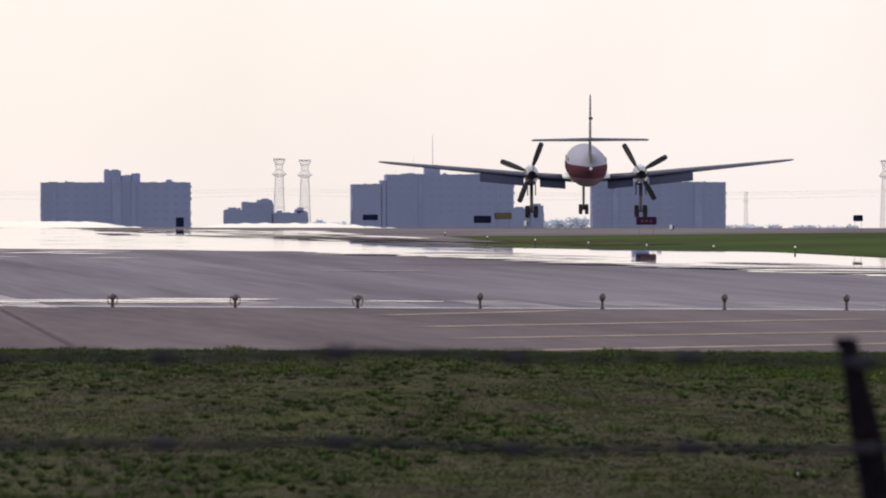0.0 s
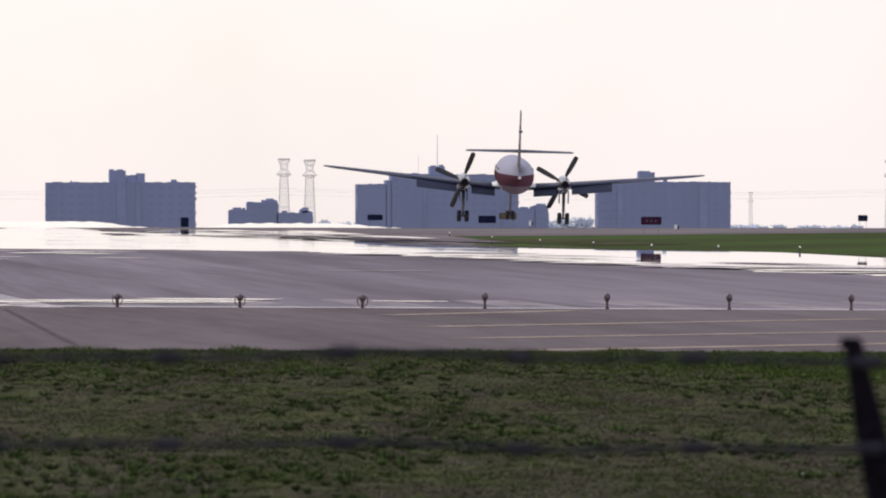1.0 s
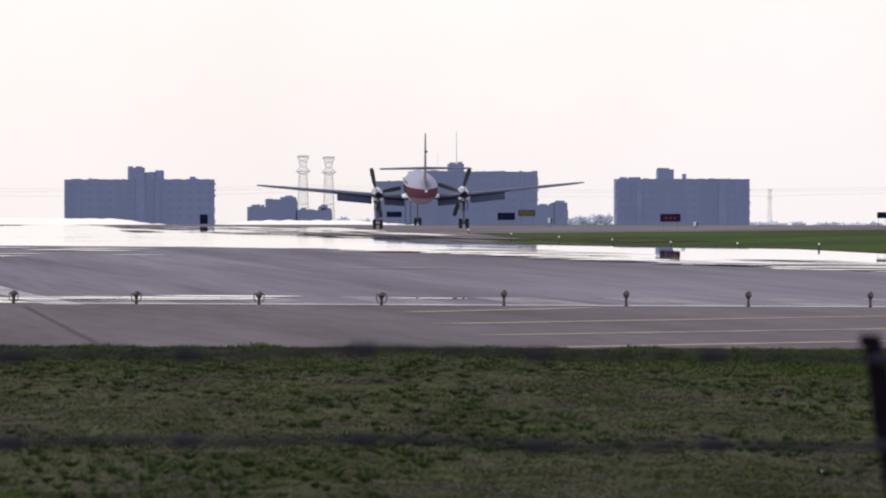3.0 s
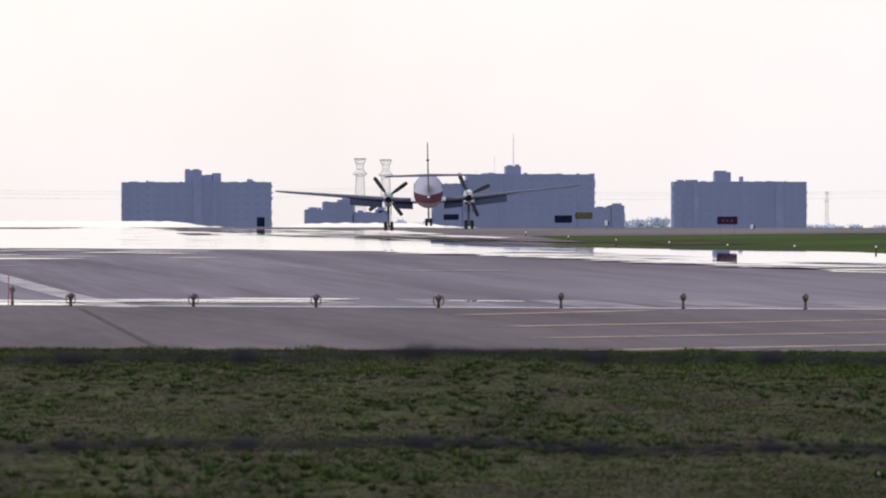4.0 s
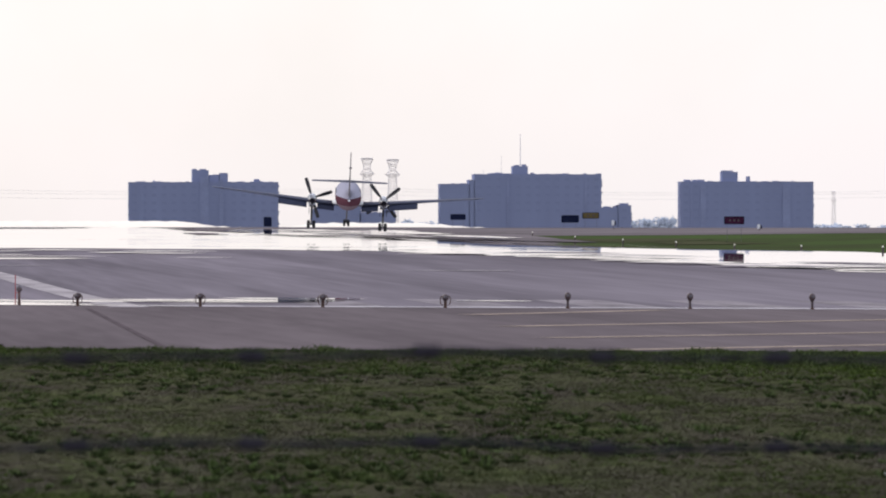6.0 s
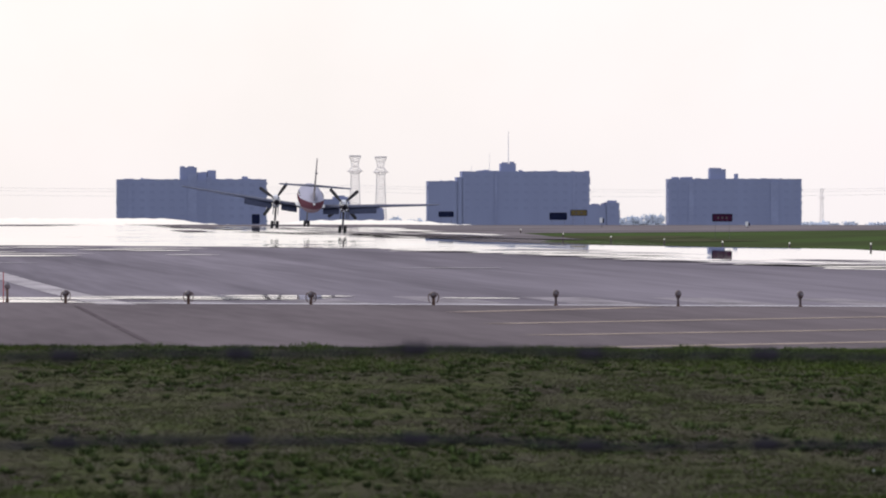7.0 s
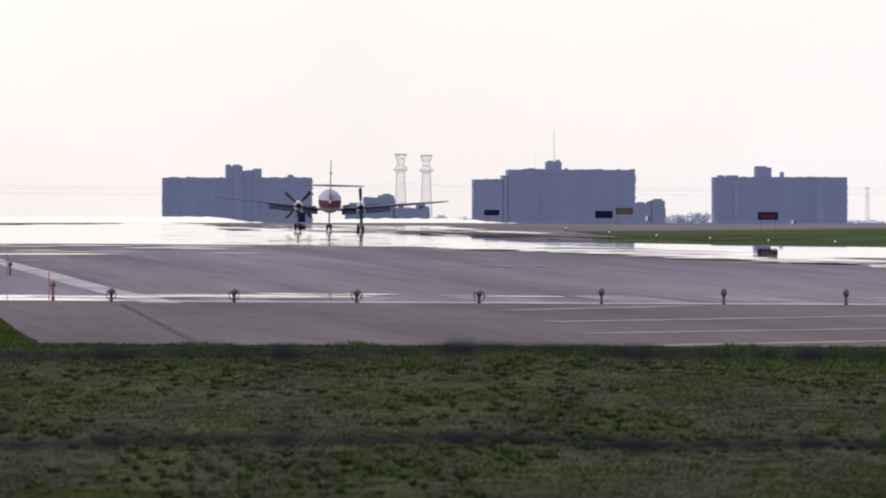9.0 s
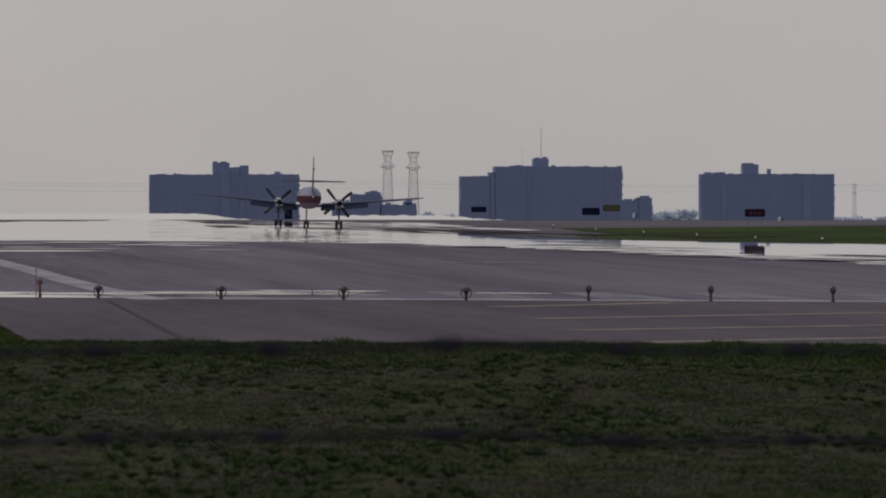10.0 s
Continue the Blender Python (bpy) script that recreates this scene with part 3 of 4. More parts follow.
# ---- lattice towers and power lines ----
def pylon(px, top, label, slim=1.0):
    x, z1 = place(px, top, 4800)
    z0 = lie(x, 4800)
    p = new("lattice_tower")
    p.matrix_basis = pose(x, 4800, z0)
    h = z1 - z0
    thin = 1.0 if slim == 1.0 else 0.4
    k = 4800 / FOCAL * slim * 1.1
    prof = [(0, 10), (0.385, 8.1), (0.77, 6.2), (0.8, 10.5), (0.86, 5.0), (0.93, 6.0), (0.985, 9.0), (1.0, 9.0)]
    corner = lambda i, s, t: Vector((s * prof[i][1] * k, t * prof[i][1] * k, prof[i][0] * h))
    for s, t in ((-1, -1), (1, -1), (1, 1), (-1, 1)):
        bm = bmesh.new()
        for i in range(len(prof) - 1):
            tube(bm, corner(i, s, t), corner(i + 1, s, t), thin * 0.09, n=5)
        part("leg", bm, M["steel"], p)
    for i in range(len(prof)):
        bm = bmesh.new()
        c = [corner(i, s, t) for s, t in ((-1, -1), (1, -1), (1, 1), (-1, 1))]
        for a, b in zip(c, c[1:] + c[:1]):
            tube(bm, a, b, thin * 0.08, n=5)
        part("crossarm", bm, M["steel"], p)
    for j in range(22):
        f0, f1 = j / 22 * 0.77, (j + 1) / 22 * 0.77
        w0, w1 = (10 + (6.2 - 10) * f / 0.77 for f in (f0, f1))
        for t in (-1, 1):
            part("brace", tube(bmesh.new(), (-w0 * k, t * w0 * k, f0 * h), (w1 * k, t * w1 * k, f1 * h), thin * 0.072, n=4), M["steel"], p)
            part("brace", tube(bmesh.new(), (w0 * k, t * w0 * k, f0 * h), (-w1 * k, t * w1 * k, f1 * h), thin * 0.072, n=4), M["steel"], p)
    for i in range(2, len(prof) - 1):
        for t in (-1, 1):
            for j in range(2):
                a0, a1 = (corner(i, -1, t).lerp(corner(i + 1, -1, t), f / 2) for f in (j, j + 1))
                b0, b1 = (corner(i, 1, t).lerp(corner(i + 1, 1, t), f / 2) for f in (j, j + 1))
                part("brace", tube(bmesh.new(), a0, b1, thin * 0.072, n=4), M["steel"], p)
                part("brace", tube(bmesh.new(), b0, a1, thin * 0.072, n=4), M["steel"], p)
    for f, w in ((0.8, 13), (0.985, 10)):
        part("arm", box(bmesh.new(), -w * k, w * k, -0.25, 0.25, f * h - 0.05, f * h + 0.12), M["steel"], p)
    return tagged(p, label, "lattice tower", "power line towers")


def power_lines():
    pylon(732, 267, "steel lattice tower paled by haze, with a flared head")
    pylon(777.5, 269, "steel lattice tower paled by haze, with a flared head")
    pylon(1561, 326, "small lattice tower far behind, paled by haze", 0.35)
    pylon(1811, 270, "steel lattice tower paled by haze, with a flared head")
    for y0, y1, sag in ((318, 322, 3.0), (323, 326, 3.0), (330, 332, 3.5)):
        bm = bmesh.new()
        xs = [-150, 732, 1811, 2300]
        for a, b in zip(xs, xs[1:]):
            n = 14
            pts = []
            for i in range(n + 1):
                f = i / n
                x, z = place(a + (b - a) * f, y0 + (y1 - y0) * (a + (b - a) * f) / 1800, 4800)
                pts.append((x, 4800, z - sag * 4 * f * (1 - f) * 0.5))
            loft(bm, [[Vector(p) + Vector((0, 0.03 * math.cos(w), 0.03 * math.sin(w))) for w in (0, 1.57, 3.14, 4.71)] for p in pts])
        tagged(part("power_cable", bm, M["wire"]), "faint slack power cable far away", "cable", "power cables")


power_lines()


def far_trees():
    """Low rows of hazy trees on the horizon."""
    rng = random.Random(4)
    far = 4750
    for px0, px1, top in ((786, 862, 378), (1201, 1228, 372), (1226, 1262, 369), (1260, 1290, 372), (1526, 1620, 384), (1640, 1760, 385)):
        bm = bmesh.new()
        xa, z = place(px0, top, far)
        xb, _ = place(px1, top, far)
        g = lie(xa, far)
        n = int((xb - xa) / 0.6)
        for i in range(n):
            x = xa + (xb - xa) * rng.random()
            hgt = (z - g) * (0.88 + 0.24 * noise.noise(Vector((x * 0.25, px0, 0)))) * (1 - 0.12 * rng.random())
            for j in range(50):
                c = Vector((x + rng.gauss(0, 0.6), far + rng.gauss(0, 2), g + hgt * rng.uniform(0.1, 1.0)))
                r = rng.uniform(0.25, 0.6)
                v = [bm.verts.new(c + Vector((rng.gauss(0, r), rng.gauss(0, r), rng.gauss(0, r)))) for _ in range(4)]
                for q in ((0, 1, 2), (0, 2, 3), (0, 3, 1), (1, 3, 2)):
                    bm.faces.new([v[w] for w in q])
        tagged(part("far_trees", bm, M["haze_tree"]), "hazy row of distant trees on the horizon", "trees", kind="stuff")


far_trees()


# ---- near fence ----
def fence():
    p = new("fence_post")
    d = 36.0
    k0 = d / 30
    top = Vector(((1505 + 502.5) / FOCAL * d, d, 2.2 - (603 - 388.6) / FOCAL * d))
    slope = 52 / 279
    foot = Vector((top.x + slope * (top.z + 0.3), d, -0.3 + lie(2, d)))
    bm = bmesh.new()
    rings = []
    for i in range(25):
        f = i / 24
        c = foot.lerp(top, f)
        w = k0 * (0.0205 + min(0.016, 0.13 * (1 - f)) + 0.0012 * math.sin(i * 2.7))
        rings.append([c + Vector((w * math.cos(a), w * math.sin(a), 0.006 * math.sin(i + a * 2))) for a in (k * math.tau / 10 for k in range(10))])
    loft(bm, rings)
    part("shaft", bm, M["post"], p, smooth=True)
    tip = bmesh.new()
    box(tip, top.x - 0.036, top.x + 0.022, d - 0.022, d + 0.022, top.z - 0.025, top.z + 0.007, 0.005)
    part("cap", tip, M["post"], p)
    tagged(p, "dark leaning fence post near the camera", "fence post")
    for z0, lab in ((632, "upper"), (790, "lower")):
        bm = bmesh.new()
        z = 2.2 - (z0 - 388.6) / FOCAL * d
        n = 120
        pts = [Vector((-1.9 + 7.2 * i / n, d - 0.06, z + 0.0084 * math.sin(i * 0.17 + z0) + 0.005 * math.sin(i * 0.43) - 0.019 * (i / n - 0.5))) for i in range(n + 1)]
        for k in (0, 1):
            off = [q + Vector((0, 0.004 * math.cos(i * 1.3 + k * math.pi), 0.004 * math.sin(i * 1.3 + k * math.pi))) for i, q in enumerate(pts)]
            loft(bm, [[q + Vector((0, 0.006 * math.cos(w), 0.006 * math.sin(w))) for w in (0, 1.57, 3.14, 4.71)] for q in off])
        w = part("barbed_wire", bm, M["rust"])
        tagged(w, "sagging strand of dark barbed wire along the fence", "wire", "fence wires")
        for i in range(4, n, 8):
            bm = bmesh.new()
            c = pts[i]
            for k in range(4):
                a = k * 1.3 + i
                tube(bm, c + Vector((0.011 * (k - 1.5), 0, 0)), c + Vector((0.011 * (k - 1.5) + 0.016 * math.sin(a), 0.03 * math.cos(a * 2), 0.026 * math.sin(a * 1.7))), 0.0036, 0.002, n=4)
            tube(bm, c - Vector((0.034, 0, 0)), c + Vector((0.034, 0, 0)), 0.019, n=6)
            part("barb", bm, M["rust"], w)


fence()


# ---- near grass: weeds and blades ----
def meadow():
    rng = random.Random(11)

    def spot():
        y = 92 + 128 * rng.random() ** 1.15
        return rng.uniform(0.2 + y * 0.010, y * 0.094 + 0.6), y

    def leaf_mesh(name, mat, label, category, clumps):
        verts, faces = [], []
        for x, y, count, spread, high, wide in clumps:
            z = lie(x, y) - 0.006
            for _ in range(count):
                a, reach = rng.uniform(0, math.tau), spread * math.sqrt(rng.random())
                d = Vector((math.cos(a), math.sin(a), 0))
                s = Vector((-d.y, d.x, 0)) * wide * rng.uniform(0.6, 1.3)
                c = Vector((x, y, z)) + d * reach * 0.5
                h = high * rng.uniform(0.5, 1.15)
                tip = c + d * (reach * 0.6 + h * rng.uniform(0.1, 0.7)) + Vector((0, 0, h))
                mid = c.lerp(tip, 0.55) + Vector((0, 0, h * 0.12))
                i = len(verts)
                verts.extend((c, mid + s, tip, mid - s))
                faces.append((i, i + 1, i + 2, i + 3))
        me = bpy.data.meshes.new(name)
        me.from_pydata([tuple(v) for v in verts], [], faces)
        me.materials.append(mat)
        tagged(new(name, me), label, category, kind="stuff")

    patch = lambda x, y, k: noise.noise(Vector((x * 0.7, y * 0.05, k)))
    tufts = []
    for _ in range(20000):
        x, y = spot()
        tufts.append((x, y, 14, rng.uniform(0.1, 0.25), rng.uniform(0.02, 0.042) * (1 + 0.6 * patch(x, y, 5)), 0.004))
    dry = []
    for _ in range(12000):
        x, y = spot()
        if patch(x * 1.1, y * 1.6, 8) > 0.14:
            dry.append((x, y, 12, rng.uniform(0.1, 0.22), rng.uniform(0.02, 0.042), 0.004))
    leaf_mesh("dry_grass", M["straw"], "patches of dry brown grass on the field", "grass", dry)
    leaf_mesh("grass_blades", M["blade"], "short olive and dry brown grass on the field", "grass", tufts)
    edge = []
    for _ in range(5200):
        x = rng.uniform(1.5, 24)
        edge.append((x, 219.3 - 34 * rng.random() ** 2.4, 8, rng.uniform(0.06, 0.16), rng.uniform(0.03, 0.085) * (1.1 + 0.9 * noise.noise(Vector((x * 1.1, 0, 7)))), 0.006))
    for _ in range(1500):
        edge.append((3.3 - abs(rng.gauss(0, 0.9)), rng.uniform(214, 318), 8, 0.12, rng.uniform(0.03, 0.07), 0.006))
    leaf_mesh("edge_grass", M["fresh"], "fresh green grass fringe along the tarmac", "grass", edge)
    weeds = []
    dark, lush = [], []
    for _ in range(2600):
        x, y = spot()
        if patch(x * 0.6, y, 1.0) < -0.3 + 0.6 * rng.random():
            continue
        r = rng.uniform(0.035, 0.085) * y / 130
        h = rng.uniform(0.03, 0.065)
        if rng.random() < 0.75:
            # low dark tuft, some with a crown of broad leaves behind it
            dark.append((x, y, 34, r, h, 0.012))
            if rng.random() < 0.6:
                weeds.append((x + rng.uniform(-0.4, 0.4) * r, y + 0.5, 12, r * 1.1, h * 1.4, 0.014))
        else:
            weeds.append((x, y, 24, r * 1.3, h, 0.012))
    for _ in range(5200):
        x, y = rng.uniform(10, 24), 219.0 - 42 * rng.random() ** 1.4
        if rng.random() < ease(11, 17, x) * (0.75 + 0.6 * patch(x, y, 3)):
            lush.append((x, y, 12, rng.uniform(0.1, 0.22), rng.uniform(0.04, 0.07), 0.006))
    for _ in range(900):
        x, y = rng.uniform(0.8, 10.5), rng.uniform(97.5, 103.5)
        lush.append((x, y, 10, rng.uniform(0.08, 0.18), rng.uniform(0.02, 0.04), 0.004))
    green = []
    for _ in range(5200):
        x, y = spot()
        if patch(x * 0.8, y * 0.9, 14) > -0.12 + 0.3 * rng.random():
            green.append((x, y, 16, rng.uniform(0.06, 0.16), rng.uniform(0.03, 0.05), 0.007))
    for _ in range(1600):
        lush.append((3.2 - abs(rng.gauss(0, 0.9)), rng.uniform(214, 318), 8, 0.12, rng.uniform(0.03, 0.06), 0.006))
    leaf_mesh("green_tufts", M["fresh"], "soft green tufts among the dry grass", "grass", green)
    leaf_mesh("dark_tufts", M["dark_tuft"], "low dark green tufts scattered in the grass", "grass", dark)
    leaf_mesh("lush_grass", M["bright"], "bright green spring grass near the tarmac", "grass", lush)
    leaf_mesh("weeds", M["weed"], "scattered clumps of green broad-leaf weeds in grass", "weeds", weeds)


meadow()


def litter():
    """A small crumpled white scrap in the grass."""
    bm = bmesh.new()
    bmesh.ops.create_icosphere(bm, subdivisions=2, radius=0.014)
    for v in bm.verts:
        v.co *= 1 + 0.5 * noise.noise(v.co * 90)
        v.co.z *= 0.7
    o = part("paper_scrap", bm, M["white_box"])
    o.location = (9.25, 112.5, lie(9.25, 112.5) + 0.03)
    tagged(o, "small crumpled white paper scrap lying in the grass", "litter")


litter()


# ---- the aeroplane: origin between the main wheels on the ground, nose along +y ----
def ellipse(cx, y, cz, rx, rz, n=28):
    return [Vector((cx + rx * math.cos(k * math.tau / n), y, cz + rz * math.sin(k * math.tau / n))) for k in range(n)]


AIRFOIL = ((1, 0), (0.7, 0.34), (0.4, 0.5), (0.15, 0.42), (0.03, 0.2), (0, 0), (0.03, -0.16), (0.15, -0.32), (0.4, -0.38), (0.7, -0.24))


def wing_section(x, le, te, z, thick, drop=0.0):
    return [Vector((x, le + (te - le) * f, z + thick * h - drop * f)) for f, h in AIRFOIL]


def aeroplane():
    plane = new("airplane")
    tagged(plane, "white and red twin-propeller airliner landing with gear down", "airplane")
    body = [(7.75, 1.86, 0.03, 0.03), (7.6, 1.87, 0.16, 0.14), (7.2, 1.9, 0.34, 0.3), (6.5, 1.98, 0.52, 0.47), (5.7, 2.08, 0.68, 0.64),
            (5.1, 2.16, 0.78, 0.8), (4.3, 2.2, 0.82, 0.83), (0, 2.2, 0.83, 0.84), (-3.2, 2.2, 0.83, 0.84), (-4.6, 2.21, 0.78, 0.79),
            (-6.2, 2.24, 0.66, 0.66), (-7.8, 2.27, 0.46, 0.46), (-9.3, 2.28, 0.24, 0.25), (-10.1, 2.27, 0.1, 0.12), (-10.3, 2.26, 0.03, 0.04)]
    fus = part("fuselage", loft(bmesh.new(), [ellipse(0, y, z, a, b) for y, z, a, b in body]), M["livery"], plane, "white upper body greyed with its shade over a dark red belly", True)
    wm = mesh_of(lathe(bmesh.new(), [(-0.02, 0.13), (0.0, 0.15), (0.02, 0.13)], "x", 12), "cabin_window", M["glass"])
    for s in (-1, 1):
        for k in range(9):
            part("cabin_window", wm, None, fus).location = (s * 0.785, 3.4 - 0.78 * k, 2.42)
    part("windscreen", loft(bmesh.new(), [ellipse(0, 5.85, 2.3, 0.6, 0.36, 16), ellipse(0, 5.35, 2.42, 0.68, 0.48, 16)]), M["glass"], fus)
    part("tail_lamp", lathe(bmesh.new(), [(-10.42, 0.01), (-10.36, 0.06), (-10.28, 0.07)], "y", 10, (0, 0, 2.26)), M["white_box"], plane, "white tail lamp cap")
    # wings
    for s in (-1, 1):
        secs = [(0.45, 1.75, -0.85, 1.6, 0.36), (2.3, 1.55, -0.75, 1.74, 0.32), (4.6, 1.3, -0.6, 1.97, 0.25), (8.2, 0.85, -0.4, 2.32, 0.13), (8.62, 0.7, -0.38, 2.37, 0.08), (8.7, 0.45, -0.3, 2.38, 0.03)]
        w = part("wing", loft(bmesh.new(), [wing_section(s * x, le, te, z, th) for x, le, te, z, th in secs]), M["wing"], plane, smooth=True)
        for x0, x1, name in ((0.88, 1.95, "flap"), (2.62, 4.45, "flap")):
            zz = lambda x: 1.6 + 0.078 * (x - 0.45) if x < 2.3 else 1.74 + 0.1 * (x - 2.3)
            part(name, loft(bmesh.new(), [wing_section(s * x, -0.52, -1.12, zz(x) - 0.04, 0.12, 0.36) for x in (x0, x1)]), M["flap"], plane, "lowered flap, coloured dark with its shade")
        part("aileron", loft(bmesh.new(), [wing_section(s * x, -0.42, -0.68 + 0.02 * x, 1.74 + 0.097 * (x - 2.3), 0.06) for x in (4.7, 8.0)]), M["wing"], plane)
        part("wing_fillet", loft(bmesh.new(), [wing_section(s * x, 1.95 - 0.3 * k, -1.35 + 0.35 * k, z, th) for k, (x, z, th) in enumerate(((0.55, 1.66, 0.5), (0.8, 1.68, 0.42), (1.0, 1.66, 0.3)))]), M["white_box"], plane, "white wing root fillet", True)
        # engine nacelle
        cx = s * 2.285
        nac = [(2.62, 0.22, 0.23, 1.85), (2.45, 0.27, 0.31, 1.83), (1.9, 0.31, 0.38, 1.81), (0.8, 0.31, 0.39, 1.79), (-0.4, 0.29, 0.34, 1.77), (-1.2, 0.22, 0.22, 1.8), (-1.75, 0.13, 0.13, 1.86)]
        n = part("nacelle", loft(bmesh.new(), [ellipse(cx, y, z, a, b, 20) for y, a, b, z in nac]), M["nacelle"], plane, smooth=True)
        part("exhaust_pipe", lathe(bmesh.new(), [(-2.0, 0.15), (-1.7, 0.17), (-1.3, 0.17)], "y", 14, (cx, 0, 1.84)), M["soot"], n, "sooty dark exhaust pipe")
        part("intake", loft(bmesh.new(), [ellipse(cx, 2.56, 1.42, 0.17, 0.08, 12), ellipse(cx, 1.6, 1.42, 0.2, 0.1, 12)]), M["soot"], n)
        # main gear
        leg = part("main_gear", tube(bmesh.new(), (cx, 0.1, 1.6), (cx, 0, 0.55), 0.075, 0.07, 10), M["strut"], plane)
        part("piston", tube(bmesh.new(), (cx, 0, 0.56), (cx, 0, 0.27), 0.05, n=10), M["strut"], leg)
        part("axle", tube(bmesh.new(), (cx - 0.26, 0, 0.26), (cx + 0.26, 0, 0.26), 0.045, n=10), M["strut"], leg)
        part("drag_brace", tube(bmesh.new(), (cx, 0.75, 1.5), (cx, 0.05, 0.7), 0.035, n=8), M["strut"], leg)
        part("gear_door", box(bmesh.new(), cx - s * 0.02 - 0.2, cx - s * 0.02 - 0.17, -0.5, 0.55, 0.95, 1.5), M["flap"], leg)
        part("gear_door", box(bmesh.new(), cx + s * 0.02 + 0.17, cx + s * 0.02 + 0.2, -0.5, 0.55, 0.95, 1.5), M["flap"], leg)
        for d in (-0.175, 0.175):
            part("wheel", lathe(bmesh.new(), [(-0.1, 0.15), (-0.095, 0.22), (-0.06, 0.26), (0.06, 0.26), (0.095, 0.22), (0.1, 0.15)], "x", 20, (cx + d, 0, 0.26)), M["rubber"], leg, smooth=True)
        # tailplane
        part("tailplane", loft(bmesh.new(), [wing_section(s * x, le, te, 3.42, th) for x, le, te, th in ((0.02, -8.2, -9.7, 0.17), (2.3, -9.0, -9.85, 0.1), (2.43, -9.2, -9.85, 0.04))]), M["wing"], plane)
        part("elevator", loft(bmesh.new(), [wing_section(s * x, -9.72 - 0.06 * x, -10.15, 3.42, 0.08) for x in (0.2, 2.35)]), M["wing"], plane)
    # fin and rudder
    fin = lambda z, le, te, th: [Vector((th * h, le + (te - le) * f, z)) for f, h in AIRFOIL]
    part("fin", loft(bmesh.new(), [fin(2.55, -5.4, -9.55, 0.12), fin(2.95, -6.7, -9.6, 0.11), fin(3.5, -7.7, -9.7, 0.1), fin(5.2, -9.05, -9.9, 0.07), fin(5.3, -9.3, -9.9, 0.04)]), M["tail"], plane, "white swept tail fin, coloured dark with its shade")
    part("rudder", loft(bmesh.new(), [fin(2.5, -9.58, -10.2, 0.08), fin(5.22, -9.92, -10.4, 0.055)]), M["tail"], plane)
    part("beacon", lathe(bmesh.new(), [(4.26, 0.03), (4.3, 0.09), (4.36, 0.09), (4.4, 0.03)], "z", 10, (0, -10.35, 0)), M["strut"], plane)
    # nose gear
    leg = part("nose_gear", tube(bmesh.new(), (0, 5.83, 1.6), (0, 5.83, 0.2), 0.06, 0.05, 10), M["strut"], plane)
    part("axle", tube(bmesh.new(), (-0.16, 5.83, 0.22), (0.16, 5.83, 0.22), 0.04, n=8), M["strut"], leg)
    part("drag_brace", tube(bmesh.new(), (0, 6.4, 1.45), (0, 5.86, 0.75), 0.035, n=8), M["strut"], leg)
    for d in (-0.13, 0.13):
        part("wheel", lathe(bmesh.new(), [(-0.08, 0.12), (-0.075, 0.19), (-0.05, 0.22), (0.05, 0.22), (0.075, 0.19), (0.08, 0.12)], "x", 18, (d, 5.83, 0.22)), M["rubber"], leg, smooth=True)
    # propellers
    props = []
    blade = bmesh.new()
    loft(blade, [[Vector((c * math.cos(a) * math.cos(tw) - t * math.sin(a) * math.sin(tw), c * math.cos(a) * math.sin(tw) + t * math.sin(a) * math.cos(tw), z)) for a in (k * math.tau / 10 for k in range(10))]
                 for z, c, t, tw in ((0.12, 0.06, 0.06, 0.9), (0.3, 0.075, 0.05, 0.85), (0.6, 0.125, 0.03, 0.6), (1.0, 0.13, 0.018, 0.45), (1.28, 0.115, 0.012, 0.35), (1.345, 0.07, 0.008, 0.3))])
    blade_mesh = mesh_of(blade, "blade", M["prop"], True)
    for s in (-1, 1):
        hub = part("propeller", lathe(bmesh.new(), [(-0.16, 0.2), (0.05, 0.22), (0.25, 0.18), (0.42, 0.09), (0.5, 0.01)], "y", 18), M["chrome"], plane, "polished spinner with four black blades", True)
        hub.location = (s * 2.285, 2.8, 1.85)
        for k in range(4):
            b = part("blade", blade_mesh, None, hub)
            b.rotation_euler = (0, k * math.pi / 2, 0)
        props.append(hub)
    return plane, props


airplane, propellers = aeroplane()


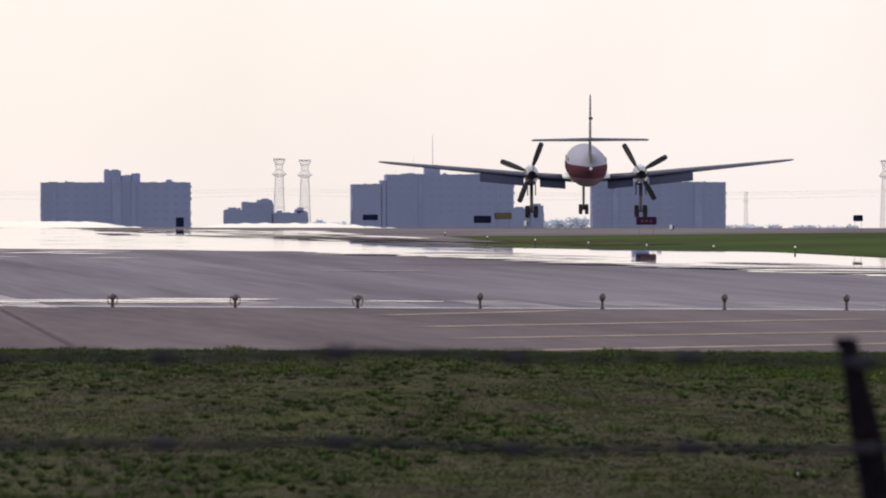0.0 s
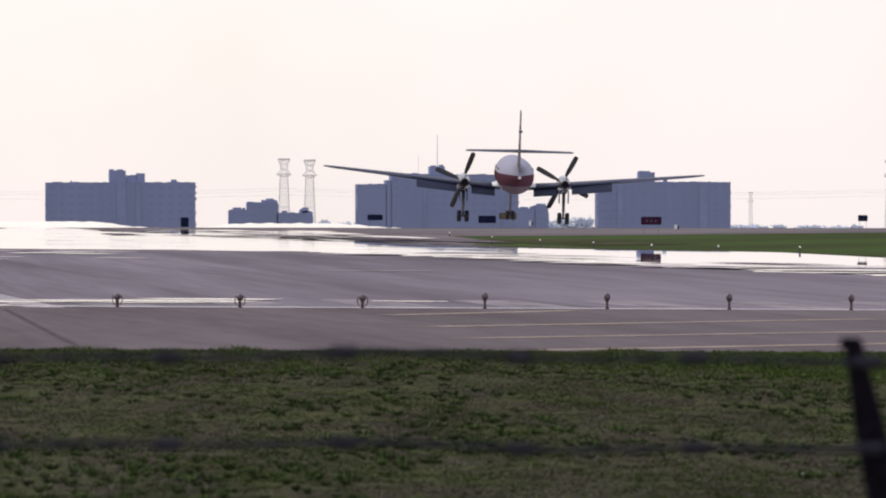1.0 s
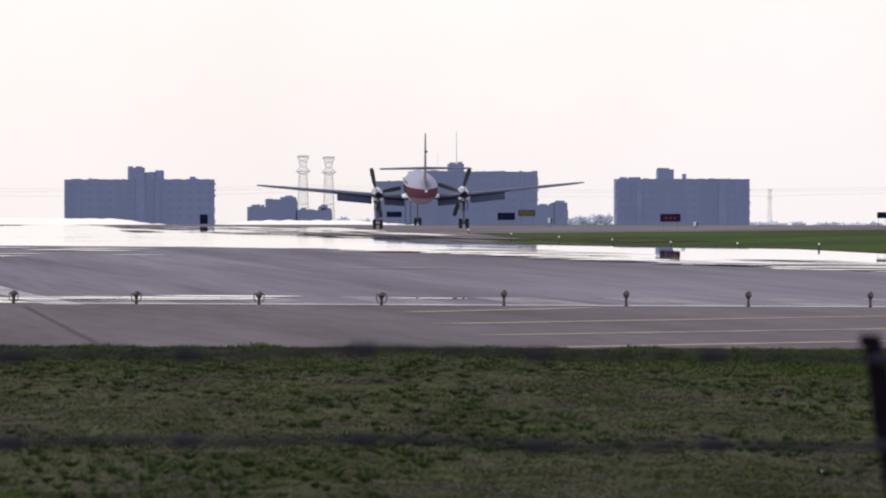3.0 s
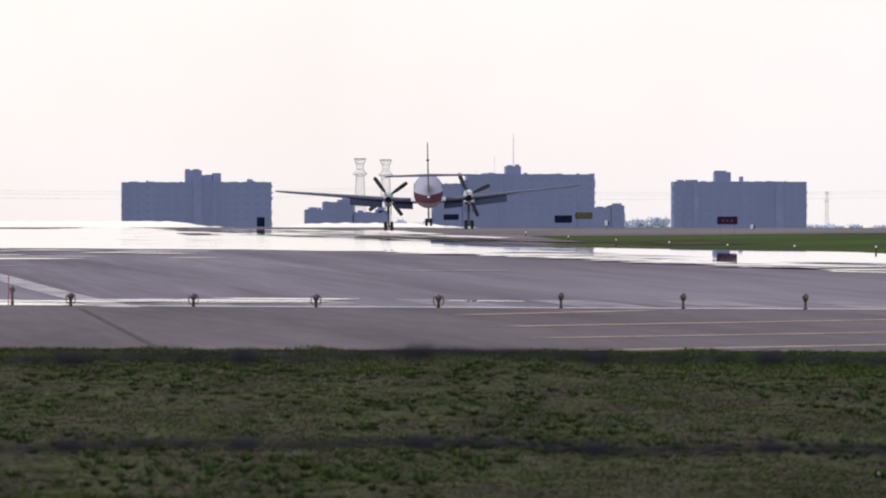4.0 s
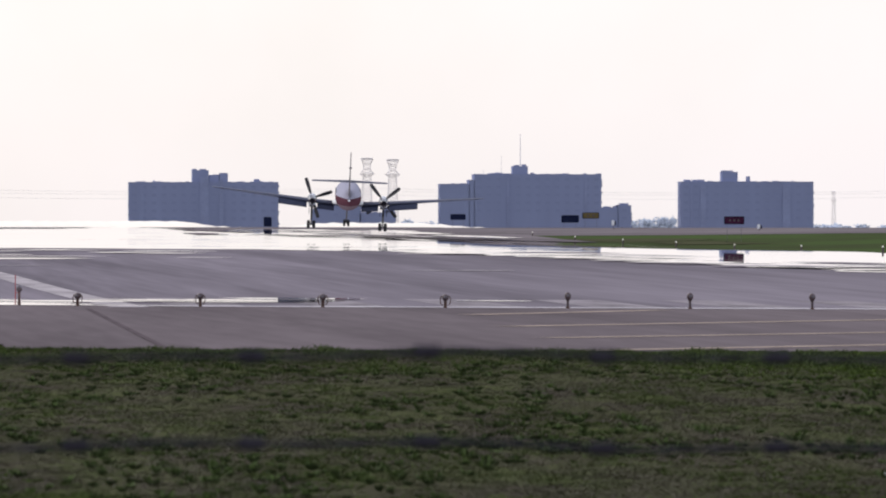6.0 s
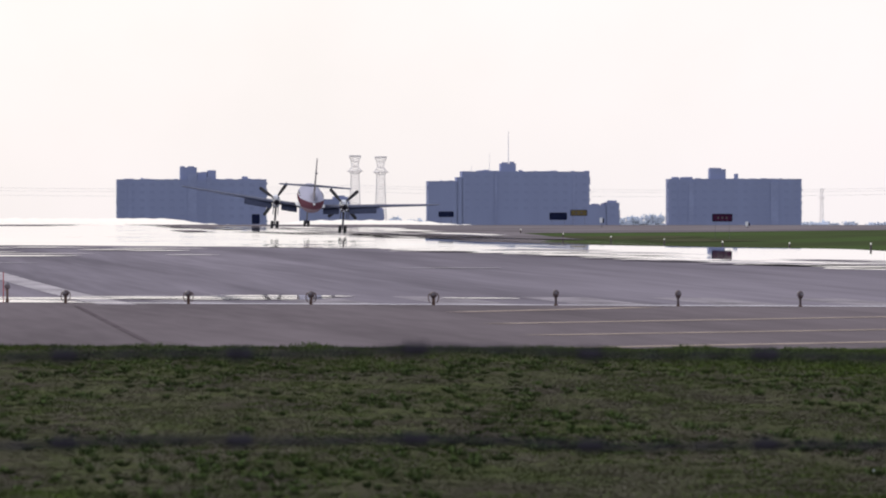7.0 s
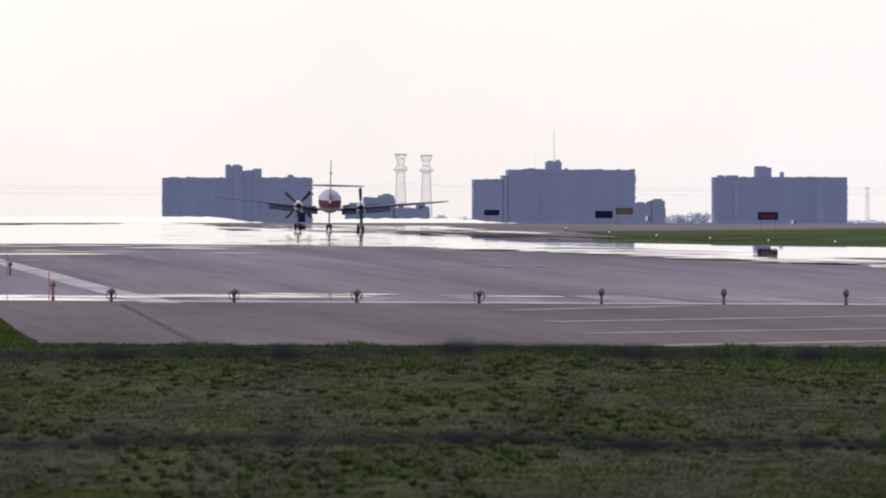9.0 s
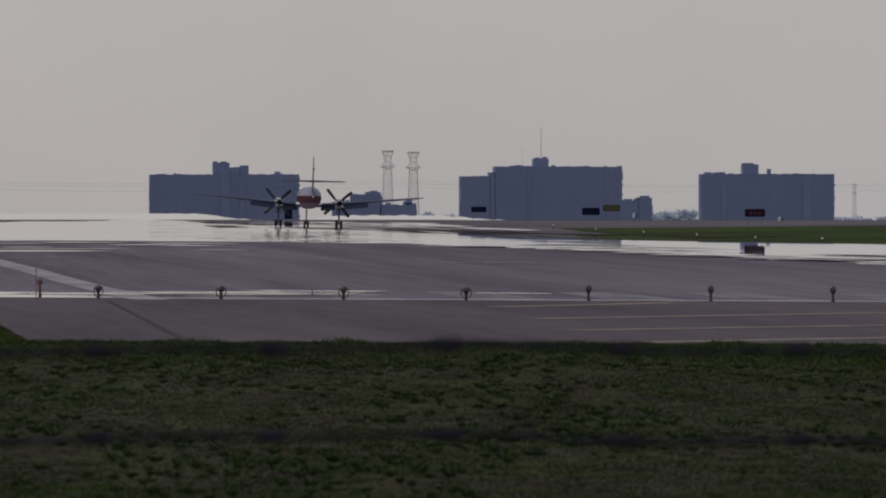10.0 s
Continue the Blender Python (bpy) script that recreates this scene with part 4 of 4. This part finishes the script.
# ---- what moves ----
# seconds, across, along, height of the main wheels, nose up, right wing down, nose to the right (degrees)
FLIGHT = [(0, 36.35, 549.6, 2.27, 1.4, -0.3, 2.7), (0.5, 36.13, 574.0, 2.18, 1.4, 0.7, 2.6), (1, 36.02, 598.6, 2.04, 1.33, 1.5, 2.1),
          (1.5, 35.93, 623.4, 1.95, 1.4, 2.4, 1.5), (2, 35.91, 648.2, 1.86, 1.54, 1.9, 0.5), (2.2, 36.0, 658.1, 1.77, 1.54, 1.7, 0.6),
          (3.3, 36.08, 712.5, 1.53, 1.68, -1.5, 1.5), (3.5, 36.01, 722.3, 1.56, 1.75, -1.9, 1.6), (4, 35.83, 746.6, 1.58, 2.24, -1.2, 2.7),
          (4.5, 35.46, 770.7, 1.52, 2.45, -0.7, 3.3), (5, 35.17, 794.3, 1.53, 2.38, -0.4, 3.4), (5.5, 34.84, 817.5, 1.6, 2.24, 2.0, 3.0),
          (5.7, 34.73, 826.7, 1.56, 2.24, 2.2, 2.5), (6.8, 34.54, 875.2, 1.32, 2.52, 4.0, 1.1), (7, 34.63, 883.7, 1.22, 2.66, 4.1, 0.8),
          (7.5, 34.89, 904.4, 1.12, 2.8, 3.9, 0.7), (8, 35.33, 924.2, 0.97, 2.66, 1.8, 0.5), (8.5, 35.5, 943.1, 0.965, 1.4, 1.6, 1.4),
          (9, 35.85, 961.1, 0.98, 0.7, 1.3, 2.0), (9.5, 36.2, 978.1, 1.01, 0, 1.3, 1.6), (10, 36.49, 993.9, 1.035, 0, 1.3, 0.4)]
# blade angles, clockwise from upright as seen from behind
BLADES = [(0, 21, 61), (0.5, 60, 0), (1, 21, 28), (1.5, 73, 63), (2, 64, 2), (3.5, 42, 72), (4, 55, 67), (4.5, 78, 75), (5, 8, 87),
          (5.5, 45, 8), (7, 32, 45), (7.5, 45, 56), (8, 58, 55), (8.5, 0, 65), (9, 42, 87), (9.5, 0, 11), (10, 48, 51)]


def spin(side):
    """Rows for one propeller: about 44 degrees in each tenth of a second, through the blade angles."""
    rows, turn = [], BLADES[0][side]
    for a, b in zip(BLADES, BLADES[1:]):
        n = round((b[0] - a[0]) * 10)
        gain = (b[side] - a[side]) % 90
        gain += 90 * round((44 * n - gain) / 90)
        for k in range(n):
            rows.append((a[0] + 0.1 * k, turn + gain * k / n))
        turn += gain
    return rows + [(10, turn)]


def motions():
    walk(airplane, [(t, pose(x, y, z, nose, bank, -yaw)) for t, x, y, z, nose, bank, yaw in FLIGHT])
    for hub, side in zip(propellers, (1, 2)):
        walk(hub, [(t, pose(*hub.location, 0, turn, 0)) for t, turn in spin(side)])


motions()
